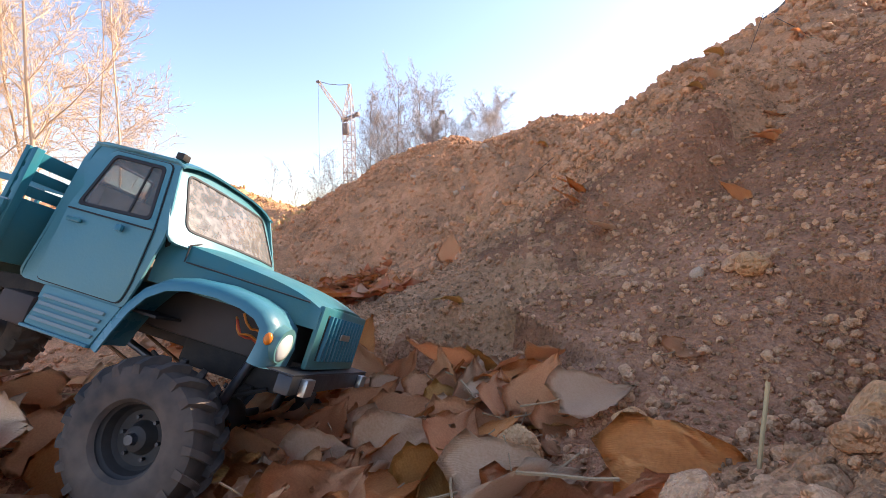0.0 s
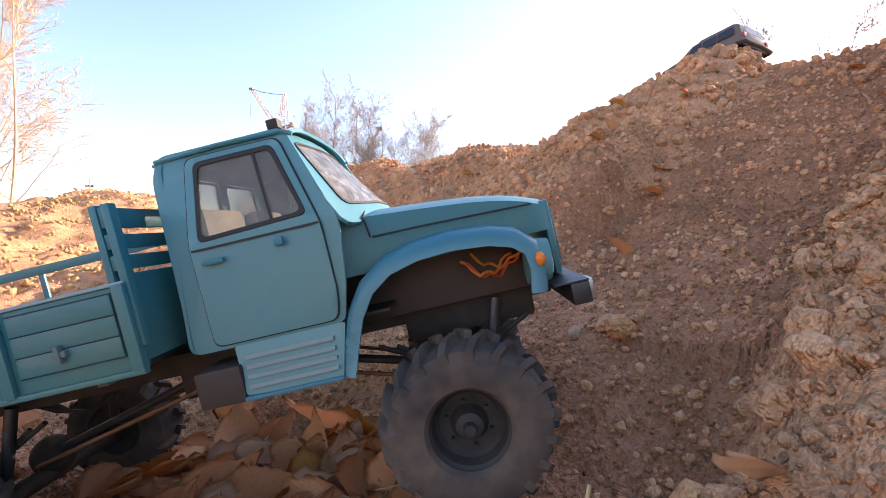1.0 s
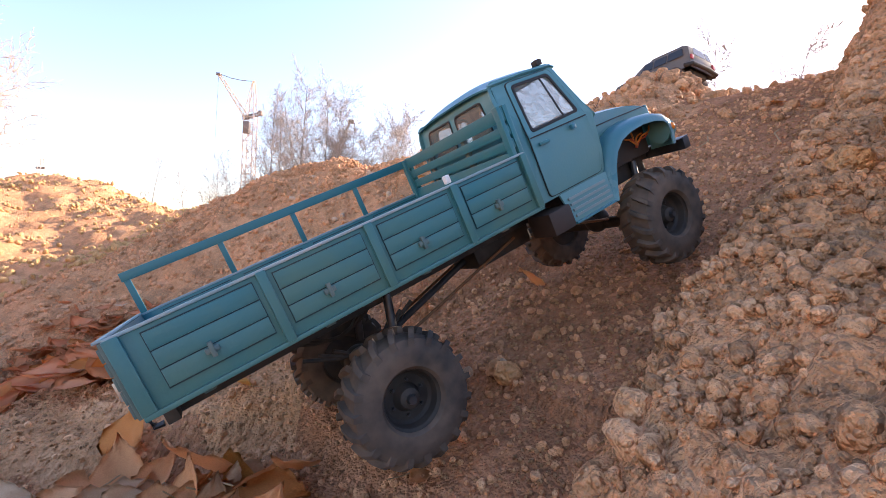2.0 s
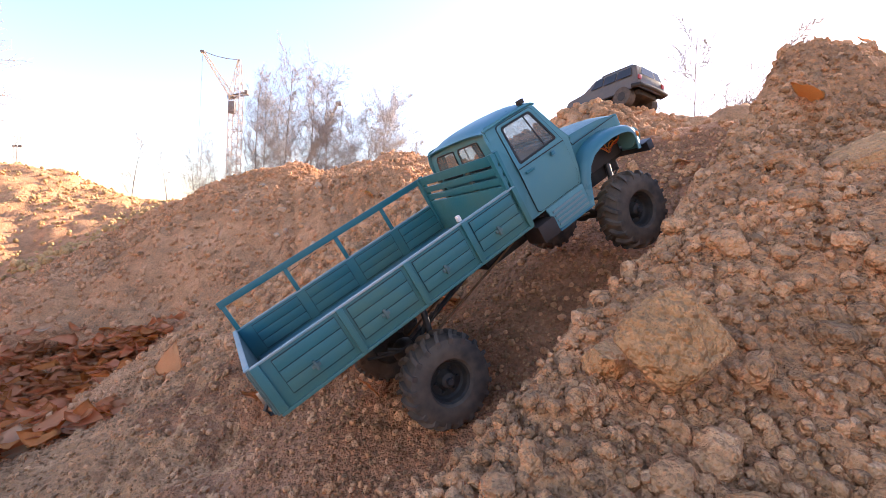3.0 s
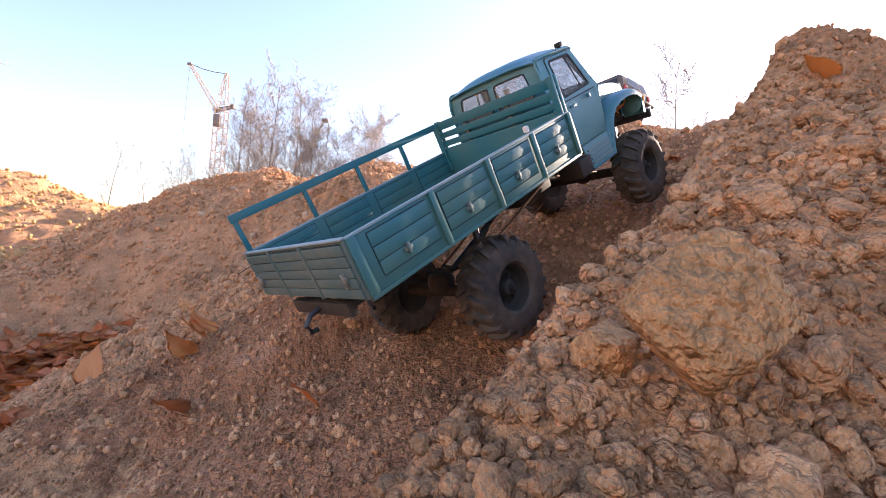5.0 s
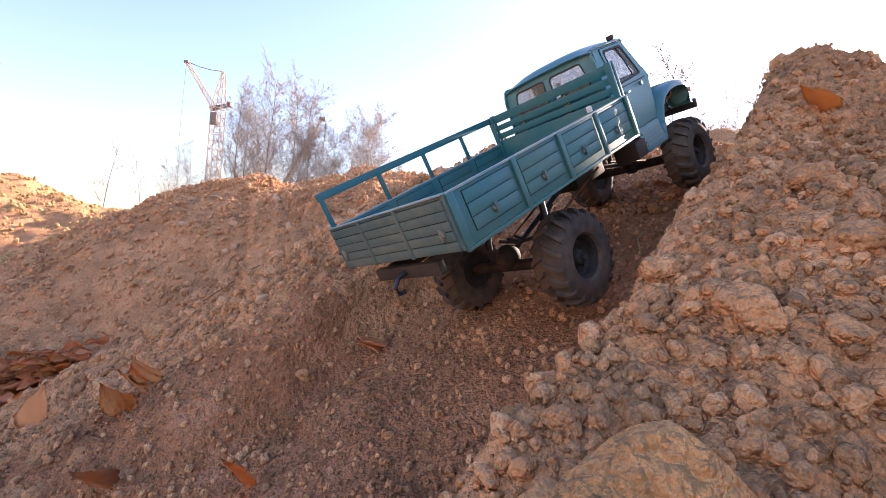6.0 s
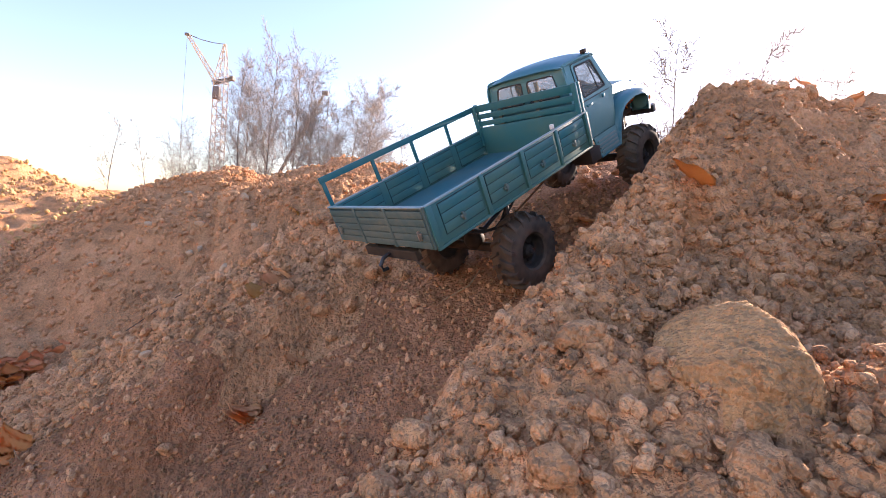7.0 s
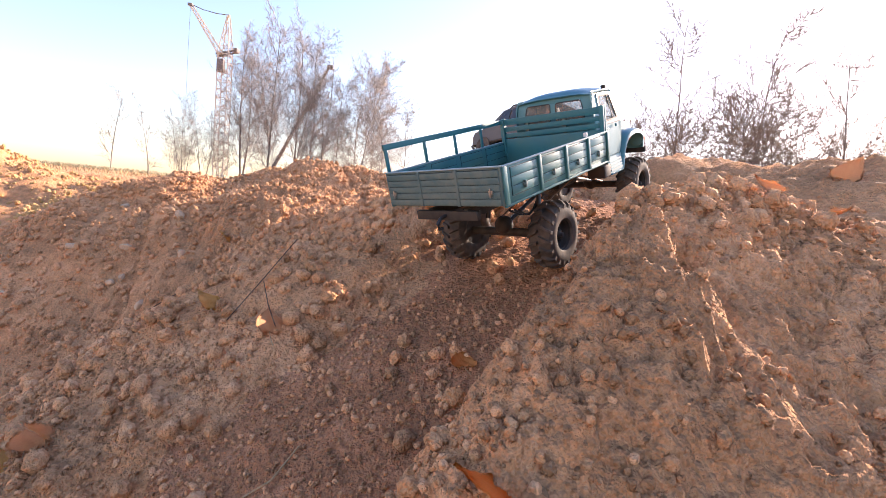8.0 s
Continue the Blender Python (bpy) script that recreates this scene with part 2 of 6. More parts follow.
MAT["car_body"] = dusty_paint("car_grey", (0.095, 0.088, 0.085), dust=(0.20, 0.17, 0.14), amount=0.55, rough=0.3)
MAT["car_glass"] = plain("car_dark_glass", (0.03, 0.033, 0.038), 0.08, 0, 0.1, 40)
MAT["leaf_brown"] = leafy("leaf_brown", (0.84, 0.43, 0.20), (0.62, 0.26, 0.11))
MAT["leaf_orange"] = leafy("leaf_orange", (0.85, 0.36, 0.10), (0.60, 0.20, 0.05))
MAT["leaf_rust"] = leafy("leaf_rust", (0.88, 0.42, 0.21), (0.70, 0.28, 0.12))
MAT["leaf_pale"] = leafy("leaf_pale", (0.80, 0.54, 0.34), (0.66, 0.38, 0.21))
MAT["leaf_yellow"] = leafy("leaf_yellow", (0.74, 0.40, 0.12), (0.50, 0.21, 0.05))
MAT["stalk"] = plain("leaf_stalk", (0.42, 0.27, 0.14), 0.7, 0, 0.2, 60)
MAT["twig"] = plain("dark_twig", (0.06, 0.045, 0.035), 0.8, 0, 0.3, 60, 0.3)
MAT["bark"] = plain("grey_bark", (0.24, 0.21, 0.19), 0.9, 0, 0.35, 3, 0.3, 0.3)
MAT["twig_grey"] = plain("pale_grey_twigs", (0.36, 0.33, 0.30), 0.85, 0, 0.3, 3, 0.2, 0.2)
MAT["twig_brown"] = plain("brown_grey_twigs", (0.24, 0.185, 0.15), 0.85, 0, 0.3, 3, 0.2, 0.2)
MAT["bark_sunlit"] = plain("pale_sunlit_bark", (0.50, 0.385, 0.26), 0.9, 0, 0.3, 3, 0.3, 0.2)
MAT["crane_paint"] = plain("crane_paint", (0.52, 0.47, 0.40), 0.6, 0.1, 0.25, 1.0, 0, 0.2)
MAT["crane_dark"] = plain("crane_dark", (0.15, 0.13, 0.12), 0.6, 0.2, 0.25, 1.0)
MAT["dry_grass"] = plain("dry_grass", (0.50, 0.36, 0.18), 0.9, 0, 0.3, 20)


# ---------------------------------------------------------------- ground
def swell(x, y, cx, cy, r, h):
    return h * np.exp(-((x - cx) ** 2 + (y - cy) ** 2) / r**2)


def lattice(ix, iy, seed):
    h = (ix * 374761393 + iy * 668265263 + seed * 974634777) & 0x7FFFFFFF
    h = ((h ^ (h >> 13)) * 1274126177) & 0x7FFFFFFF
    return ((h ^ (h >> 16)) & 0xFFFF) / 65535.0


def value_noise(x, y, seed=0):
    """Smooth noise between -1 and 1 with a grain of one metre."""
    x, y = np.asarray(x, float), np.asarray(y, float)
    ix, iy = np.floor(x).astype(np.int64), np.floor(y).astype(np.int64)
    fx, fy = x - ix, y - iy
    fx, fy = fx * fx * fx * (fx * (fx * 6 - 15) + 10), fy * fy * fy * (fy * (fy * 6 - 15) + 10)
    a, b = lattice(ix, iy, seed), lattice(ix + 1, iy, seed)
    c, d = lattice(ix, iy + 1, seed), lattice(ix + 1, iy + 1, seed)
    return 2 * (a + (b - a) * fx + (c - a) * fy + (a - b - c + d) * fx * fy) - 1


def smooth_height(x, y):
    """The dug-over hill, its gully, the leaf hollow and the mounds behind."""
    z = 0.88 + 0 * x
    z += swell(x, y, -1.00, 1.15, 1.30, -0.938)
    z += swell(x, y, 0.55, -0.53, 0.85, -0.642)
    z += swell(x, y, -3.58, 3.84, 2.20, -0.729)
    z += swell(x, y, 2.47, 3.84, 2.20, 0.109)
    z += swell(x, y, 0.53, 0.78, 0.36, -0.217)
    z += swell(x, y, -1.71, -1.00, 1.30, -0.699)
    z += swell(x, y, -6.00, 7.58, 1.30, 0.345)
    z += swell(x, y, -0.25, 2.33, 0.55, -0.227)
    z += swell(x, y, -0.39, 3.68, 0.85, 0.185)
    z += swell(x, y, -2.43, 1.86, 1.30, -0.539)
    z += swell(x, y, 1.87, 1.72, 0.55, 0.216)
    z += swell(x, y, -1.79, 5.08, 0.85, 0.282)
    z += swell(x, y, 0.69, 0.67, 0.16, 0.143)
    z += swell(x, y, 0.86, 1.24, 0.24, -0.079)
    z += swell(x, y, -0.06, 0.58, 0.36, -0.210)
    z += swell(x, y, -4.57, 5.44, 1.30, -0.234)
    z += swell(x, y, 1.22, 1.20, 0.16, 0.092)
    z += swell(x, y, -1.16, 1.12, 0.55, 0.122)
    z += swell(x, y, -0.55, -0.70, 0.55, -0.230)
    z += swell(x, y, 1.33, 2.56, 0.36, 0.210)
    z += swell(x, y, 1.00, 1.90, 0.24, 0.123)
    z += swell(x, y, -1.76, 1.72, 0.55, 0.100)
    z += swell(x, y, -3.28, 5.05, 0.55, -0.220)
    z += swell(x, y, 2.47, 1.12, 0.55, 0.201)
    z += swell(x, y, 0.78, 0.50, 0.16, -0.143)
    z += swell(x, y, 0.51, 1.20, 0.16, 0.005)
    z += swell(x, y, -0.46, 0.58, 0.36, 0.178)
    z += swell(x, y, -0.25, -0.09, 0.55, -0.221)
    z += swell(x, y, 0.78, 1.02, 0.16, -0.075)
    z += swell(x, y, 0.66, 3.84, 0.55, 0.173)
    z += swell(x, y, 2.42, 2.74, 0.85, 0.253)
    z += swell(x, y, -0.46, 3.49, 0.24, 0.113)
    z += swell(x, y, -2.37, 2.93, 0.55, -0.232)
    z += swell(x, y, -0.85, 2.37, 0.36, -0.130)
    z += swell(x, y, -3.58, 8.68, 2.20, -0.083)
    z += swell(x, y, -2.73, 0.87, 0.85, -0.196)
    z += swell(x, y, 0.34, 0.41, 0.16, -0.084)
    z += swell(x, y, 0.25, 0.94, 0.16, -0.038)
    z += swell(x, y, 2.58, -1.00, 1.30, -0.072)
    z += swell(x, y, 1.39, 1.29, 0.16, 0.091)
    z += swell(x, y, 1.13, 1.02, 0.16, 0.117)
    z += swell(x, y, 0.73, 1.77, 0.36, 0.069)
    z += swell(x, y, 0.35, 4.14, 0.55, 0.159)
    z += swell(x, y, -2.07, 5.96, 0.55, -0.073)
    z += swell(x, y, -0.86, 5.08, 0.85, -0.071)
    z += swell(x, y, -1.25, 2.96, 0.24, -0.046)
    z += swell(x, y, 0.69, 0.85, 0.16, -0.084)
    z += swell(x, y, -0.72, 1.64, 0.24, -0.099)
    z += swell(x, y, 1.13, 0.85, 0.16, -0.099)
    z += swell(x, y, 0.86, 0.85, 0.16, 0.028)
    z += swell(x, y, 1.04, 1.20, 0.16, -0.106)
    z += swell(x, y, -0.06, 1.24, 0.24, -0.094)
    z += swell(x, y, 1.30, 1.64, 0.16, -0.035)
    z += swell(x, y, 1.39, 1.02, 0.16, -0.039)
    z += swell(x, y, 0.25, 1.20, 0.16, -0.045)
    z += swell(x, y, 0.93, 0.19, 0.36, -0.065)
    z += swell(x, y, -1.16, 0.21, 0.55, -0.109)
    z += swell(x, y, -5.09, 5.35, 0.55, -0.109)
    z += swell(x, y, 0.34, 0.85, 0.16, -0.068)
    z += swell(x, y, -5.39, 7.47, 0.55, 0.073)
    z += swell(x, y, -0.30, 3.46, 0.42, -0.108)
    z += swell(x, y, 0.54, 3.88, 0.42, -0.114)
    z += swell(x, y, -1.14, 3.46, 0.42, 0.050)
    z += swell(x, y, -1.98, 3.88, 0.42, -0.068)
    z += swell(x, y, 0.12, 3.04, 0.42, 0.090)
    z += swell(x, y, -1.98, 2.62, 0.42, 0.070)
    z += swell(x, y, 1.95, 2.45, 0.30, 0.050)
    z += swell(x, y, -0.72, 3.04, 0.42, 0.040)
    z += swell(x, y, 0.72, 0.62, 0.20, -0.045)
    z += swell(x, y, 2.00, 1.80, 0.30, -0.030)
    z += swell(x, y, -1.56, 3.04, 0.42, -0.026)
    z += swell(x, y, 0.94, 0.84, 0.20, 0.060)
    z += swell(x, y, 0.12, 4.30, 0.42, 0.060)
    z += swell(x, y, 0.74, 0.42, 0.16, 0.050)
    z += swell(x, y, -2.40, 3.46, 0.42, -0.037)
    z += swell(x, y, -0.72, 3.88, 0.42, 0.070)
    z += swell(x, y, 0.12, 2.20, 0.42, -0.060)
    z += swell(x, y, 1.16, 0.84, 0.20, -0.035)
    z += swell(x, y, 1.18, 1.12, 0.10, 0.015)
    return z


LANE_UP = -0.010
LANE = [(-0.9, 0.52, 0.10, 0.0), (-0.46, 0.525, 0.175, -0.2), (-0.28, 0.53, 0.135, -0.1), (-0.1, 0.55, 0.10, 0.0), (0.12, 0.58, 0.14, 0.0), (0.26, 0.62, 0.195, 0.0), (0.355, 0.736, 0.268, -0.05), (0.588, 0.90, 0.40, -0.1),
        (0.837, 1.137, 0.612, -0.02), (0.909, 1.213, 0.676, -0.03), (1.19, 1.533, 0.90, -0.06), (1.42, 1.80, 1.008, -0.03), (1.62, 2.05, 1.06, 0.0)]


def lane(x, y):
    """The wheel track: distance from its middle, and its height there."""
    best, high = np.full(np.shape(x), 9.0), np.zeros(np.shape(x))
    for (ax, ay, az, ac), (bx, by, bz, bc) in zip(LANE, LANE[1:]):
        dx, dy = bx - ax, by - ay
        n2 = dx * dx + dy * dy
        u = np.clip(((x - ax) * dx + (y - ay) * dy) / n2, 0, 1)
        ox, oy = x - ax - u * dx, y - ay - u * dy
        d = np.hypot(ox, oy)
        side = np.clip((dx * oy - dy * ox) / math.sqrt(n2), -0.2, 0.2)
        z = LANE_UP + az + u * (bz - az) - side * (ac + u * (bc - ac)) * -1
        near = d < best
        best, high = np.where(near, d, best), np.where(near, z, high)
    return best, high


def billow(x, y, seed):
    """Rounded lumps with creases between them."""
    return 1 - 2 * np.abs(value_noise(x, y, seed)) ** 0.8


def domes(x, y, cell, seed):
    """Half-buried round clods of uneven size, about one to a cell."""
    ix, iy = np.floor(x / cell).astype(np.int64), np.floor(y / cell).astype(np.int64)
    top = np.zeros(np.shape(x))
    for ox in (-1, 0, 1):
        for oy in (-1, 0, 1):
            a, b = ix + ox, iy + oy
            px, py = (a + lattice(a, b, seed)) * cell, (b + lattice(a, b, seed + 100)) * cell
            rad = cell * (0.27 + 0.45 * lattice(a, b, seed + 200) ** 1.6)
            lop = 0.75 + 0.5 * lattice(a, b, seed + 300)
            d2 = ((x - px) * lop) ** 2 + ((y - py) / lop) ** 2
            top = np.maximum(top, np.sqrt(np.maximum(rad * rad - d2, 0)) * 0.85)
    return top


def crack_depth(x, y):
    """Drying cracks in the crusted bank beside the track."""
    wx, wy = x + 0.02 * value_noise(x * 22, y * 22, 11), y + 0.02 * value_noise(x * 22, y * 22, 12)
    cell = 0.066
    ix, iy = np.floor(wx / cell).astype(np.int64), np.floor(wy / cell).astype(np.int64)
    d1, d2 = np.full(np.shape(x), 9.0), np.full(np.shape(x), 9.0)
    for ox in (-1, 0, 1):
        for oy in (-1, 0, 1):
            px = (ix + ox + lattice(ix + ox, iy + oy, 21)) * cell
            py = (iy + oy + lattice(ix + ox, iy + oy, 22)) * cell
            d = np.hypot(wx - px, wy - py)
            d2 = np.where(d < d1, d1, np.minimum(d2, d))
            d1 = np.minimum(d1, d)
    there = np.exp(-(((x - 1.34) / 0.27) ** 2 + ((y - 1.07) / 0.20) ** 2) ** 2) * np.clip(0.55 + 1.4 * value_noise(x * 7 + 3, y * 7, 14) + 0.3, 0, 1)
    gape = 0.5 + 0.5 * value_noise(x * 8, y * 8, 13)
    return there * (0.012 + 0.022 * gape) * np.clip(1.3 - (d2 - d1) / (0.0024 + 0.0032 * gape), 0, 1)


def ground_height(x, y, rough=True):
    x, y = np.asarray(x, float), np.asarray(y, float)
    z = smooth_height(x, y) + swell(x, y, 1.385, 2.575, 0.26, 0.03) + swell(x, y, 0.99, 0.735, 0.10, -0.05) + swell(x, y, 1.12, 1.92, 0.12, 0.04)
    # Unseen ground behind the start, lowered so sunlit sand bounces light onto the slope.
    back = np.clip((-0.25 - y) / 1.2, 0, 1) * np.clip((40 + y) / 20, 0, 1)
    z = z + (0.02 - z) * back * back * (3 - 2 * back)
    d, lz = lane(x, y)
    w = np.clip((d - 0.165) / 0.075, 0, 1)
    w = w * w * (3 - 2 * w)
    z = lz + (z - lz) * w
    if rough:
        near = np.exp(-((np.hypot(x - 0.3, y - 1.8) / 9.0) ** 2))
        soft = 0.25 + 0.75 * w
        far = np.clip((np.hypot(x - 0.6, y - 0.8) - 0.9) / 1.2, 0, 1)
        patch = np.clip(0.55 + 0.6 * value_noise(x * 5, y * 5, 41), 0.1, 1)
        heap = np.exp(-(((x - 1.00) / 0.56) ** 2 + ((y - 0.75) / 0.40) ** 2) ** 2) * w
        patch = np.maximum(patch, 0.75 * heap)
        edge = np.clip((d - 0.16) / 0.12, 0, 1)
        z = z + near * ((0.016 + 0.022 * far) * value_noise(x * 4.3, y * 4.3, 1) * edge + (0.009 + 0.013 * far) * value_noise(x * 11, y * 11 + 3, 2) * (0.25 + 0.75 * edge)
                        + (0.003 + 0.006 * far) * billow(x * 27, y * 27, 3) * soft + 0.0030 * value_noise(x * 62, y * 62, 5) * soft + 0.0016 * value_noise(x * 130, y * 130, 4))
        z = z + near * patch * (0.48 * domes(x, y, 0.036, 51) * (0.1 + 0.9 * edge) + 0.75 * domes(x, y, 0.017, 52) * (0.35 + 0.65 * w) + 0.6 * domes(x + 0.31, y, 0.023, 53) * w)
        z = z + near * far * 0.40 * domes(x, y, 0.075, 54) * np.clip(0.5 + value_noise(x * 2.5, y * 2.5, 55), 0, 1) - (0.006 + 0.010 * far) * near
        # gullies and ledges where the slope has slipped
        slip = far * near
        z = z - slip * 0.030 * np.clip(1 - 5 * np.abs(value_noise(x * 1.9 + 0.7 * y, y * 1.1, 66)), 0, 1)
        side = np.clip((-x - 1.9) / 1.2, 0, 1) * np.exp(-((np.hypot(x + 4.5, y - 6.5) / 5.0) ** 4))
        z = z + side * (0.09 * value_noise(x * 0.8, y * 0.8, 61) + 0.06 * value_noise(x * 2.1, y * 2.1, 62) + 0.045 * billow(x * 4, y * 4, 63) + domes(x, y, 0.22, 64) * 0.25 + 0.03 * billow(x * 7, y * 7, 65) - 0.05)
        crust = np.exp(-(((x - 1.25) / 0.50) ** 2 + ((y - 0.95) / 0.34) ** 2) ** 2) * w
        z = z + crust * (0.006 * billow(x * 44, y * 44, 15) + 0.004 * np.sign(value_noise(x * 30, y * 30, 16)) * np.abs(value_noise(x * 30, y * 30, 16)) ** 0.4 + 0.0035 * value_noise(x * 90, y * 90, 17) + 0.0016 * billow(x * 190, y * 190, 18))
        z = z - crack_depth(x, y)
        wob = 0.006 * value_noise(x * 60, y * 60, 81)
        for hx, hy, hr, hd in ((1.082, 0.938, 0.020, 0.05), (1.060, 0.905, 0.012, 0.03), (1.285, 1.140, 0.020, 0.06), (1.275, 1.115, 0.016, 0.05), (1.17, 1.16, 0.016, 0.04)):
            z = z - hd * np.clip(1.6 * (1 - np.hypot(x - hx + wob, y - hy + wob) / hr), 0, 1)
        far_out = np.clip((np.hypot(x, y) - 12) / 30, 0, 1)
        z = z + far_out * 0.5 * value_noise(x * 0.05, y * 0.05, 9)
    return z


def axis(tiers, far):
    """Grid lines from one tier to the next (start, step), then ever wider ones out to the horizon."""
    pts = []
    for (lo, step), (hi, _) in zip(tiers, tiers[1:]):
        pts += list(np.arange(lo, hi - step * 0.5, step))
    s, up = tiers[-2][1], [pts[-1]]
    while up[-1] < far:
        s *= 1.1
        up.append(up[-1] + s)
    s, down = tiers[0][1], [pts[0]]
    while down[-1] > -far:
        s *= 1.1
        down.append(down[-1] - s)
    return np.array(down[:0:-1] + pts + up[1:])


def mesh_from(name, verts, faces, mats, smooth=True):
    verts, faces = np.asarray(verts, np.float32), np.asarray(faces, np.int32)
    me = bpy.data.meshes.new(name)
    k = faces.shape[1]
    me.vertices.add(len(verts))
    me.vertices.foreach_set("co", verts.ravel())
    me.loops.add(faces.size)
    me.loops.foreach_set("vertex_index", faces.ravel())
    me.polygons.add(len(faces))
    me.polygons.foreach_set("loop_start", np.arange(0, faces.size, k, dtype=np.int32))
    for m in mats:
        me.materials.append(m)
    if smooth:
        me.polygons.foreach_set("use_smooth", np.ones(len(faces), bool))
    me.update(calc_edges=True)
    me.validate()
    return me


def build_ground():
    xs = axis([(-7.2, 0.07), (-1.7, 0.02), (-0.30, 0.0050), (1.0, 0.0026), (1.5, 0.005), (1.62, 0.02), (2.4, 0)], 900)
    ys = axis([(-0.4, 0.03), (0.28, 0.0050), (0.9, 0.0026), (1.22, 0.005), (1.75, 0.02), (4.4, 0.07), (9.5, 0)], 900)
    gx, gy = np.meshgrid(xs, ys)
    gz = ground_height(gx, gy)
    nx = len(xs)
    idx = np.arange(nx * len(ys)).reshape(len(ys), nx)
    faces = np.stack([idx[:-1, :-1], idx[:-1, 1:], idx[1:, 1:], idx[1:, :-1]], -1).reshape(-1, 4)
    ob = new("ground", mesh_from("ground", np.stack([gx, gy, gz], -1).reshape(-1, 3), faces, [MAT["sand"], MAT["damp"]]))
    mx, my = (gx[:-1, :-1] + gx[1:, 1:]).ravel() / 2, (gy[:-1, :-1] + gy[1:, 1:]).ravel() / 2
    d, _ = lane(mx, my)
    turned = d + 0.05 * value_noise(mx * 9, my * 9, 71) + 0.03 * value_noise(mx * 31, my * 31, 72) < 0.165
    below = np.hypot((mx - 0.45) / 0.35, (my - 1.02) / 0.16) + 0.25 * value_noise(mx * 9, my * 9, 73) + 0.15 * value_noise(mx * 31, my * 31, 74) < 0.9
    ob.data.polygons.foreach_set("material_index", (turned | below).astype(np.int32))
    tagged(ob, "dry brown sandy clay hillside dug over and rutted", "ground", kind="structure")
    return ob


build_ground()


# ---------------------------------------------------------------- mesh helpers
def box(bm, x0, x1, y0, y1, z0, z1, bevel=0.0):
    m = Matrix.LocRotScale(((x0 + x1) / 2, (y0 + y1) / 2, (z0 + z1) / 2), None, (x1 - x0, y1 - y0, z1 - z0))
    vs = bmesh.ops.create_cube(bm, size=1.0, matrix=m)["verts"]
    if bevel:
        es = list({e for v in vs for e in v.link_edges})
        bmesh.ops.bevel(bm, geom=es, offset=bevel, segments=2, profile=0.6, affect="EDGES", clamp_overlap=True)
    return bm


def tube(bm, a, b, r, r2=None, seg=10, caps=True):
    a, b = Vector(a), Vector(b)
    d = b - a
    m = Matrix.Translation((a + b) / 2) @ d.to_track_quat("Z", "Y").to_matrix().to_4x4()
    bmesh.ops.create_cone(bm, cap_ends=caps, segments=seg, radius1=r, radius2=r if r2 is None else r2, depth=d.length, matrix=m)
    return bm


def bent(bm, points, r, seg=8):
    """A tube through points, with a ball-like overlap at the bends."""
    rings = []
    for i, p in enumerate(points):
        p = Vector(p)
        d = (Vector(points[min(i + 1, len(points) - 1)]) - Vector(points[max(i - 1, 0)])).normalized()
        q = d.to_track_quat("Z", "Y")
        rings.append([bm.verts.new(p + q @ Vector((r * math.cos(2 * math.pi * k / seg), r * math.sin(2 * math.pi * k / seg), 0))) for k in range(seg)])
    for a, b in zip(rings, rings[1:]):
        for k in range(seg):
            bm.faces.new((a[k], a[(k + 1) % seg], b[(k + 1) % seg], b[k]))
    bm.faces.new(rings[0][::-1])
    bm.faces.new(rings[-1])
    return bm


def rounded(points, r, n=4):
    """A 2D outline with its corners rounded."""
    out, k = [], len(points)
    for i in range(k):
        p, a, b = Vector(points[i]), Vector(points[i - 1]), Vector(points[(i + 1) % k])
        u, v = (a - p), (b - p)
        c = min(r, u.length * 0.45, v.length * 0.45)
        s, e = p + u.normalized() * c, p + v.normalized() * c
        for j in range(n + 1):
            t = j / n
            out.append(tuple((1 - t) ** 2 * s + 2 * t * (1 - t) * p + t * t * e))
    return out


def sheet(bm, outline, holes, place, thick):
    """A flat panel with holes, laid into space by place(u, v), thickened along its back."""
    edges = []
    for loop in (outline, *holes):
        vs = [bm.verts.new((u, v, 0)) for u, v in loop]
        edges += [bm.edges.new((vs[i], vs[(i + 1) % len(vs)])) for i in range(len(vs))]
    faces = [g for g in bmesh.ops.triangle_fill(bm, use_beauty=True, use_dissolve=False, edges=edges)["geom"] if isinstance(g, bmesh.types.BMFace)]
    vs = list({v for f in faces for v in f.verts})
    for v in vs:
        v.co = place(v.co.x, v.co.y)
    bmesh.ops.recalc_face_normals(bm, faces=faces)
    bmesh.ops.solidify(bm, geom=faces, thickness=thick)
    bmesh.ops.recalc_face_normals(bm, faces=bm.faces)
    return bm


def loft(bm, sections, closed=False, caps=True):
    rows = [[bm.verts.new(p) for p in s] for s in sections]
    n = len(rows[0])
    for a, b in zip(rows, rows[1:]):
        for k in range(n if closed else n - 1):
            bm.faces.new((a[k], a[(k + 1) % n], b[(k + 1) % n], b[k]))
    if caps:
        bm.faces.new(rows[0][::-1])
        bm.faces.new(rows[-1])
    bmesh.ops.recalc_face_normals(bm, faces=bm.faces)
    return bm


def fine(outline, n=6):
    """The outline with every side cut into n, so that a panel can bow."""
    out = []
    for i, p in enumerate(outline):
        q = outline[(i + 1) % len(outline)]
        out += [(p[0] + (q[0] - p[0]) * j / n, p[1] + (q[1] - p[1]) * j / n) for j in range(n)]
    return out


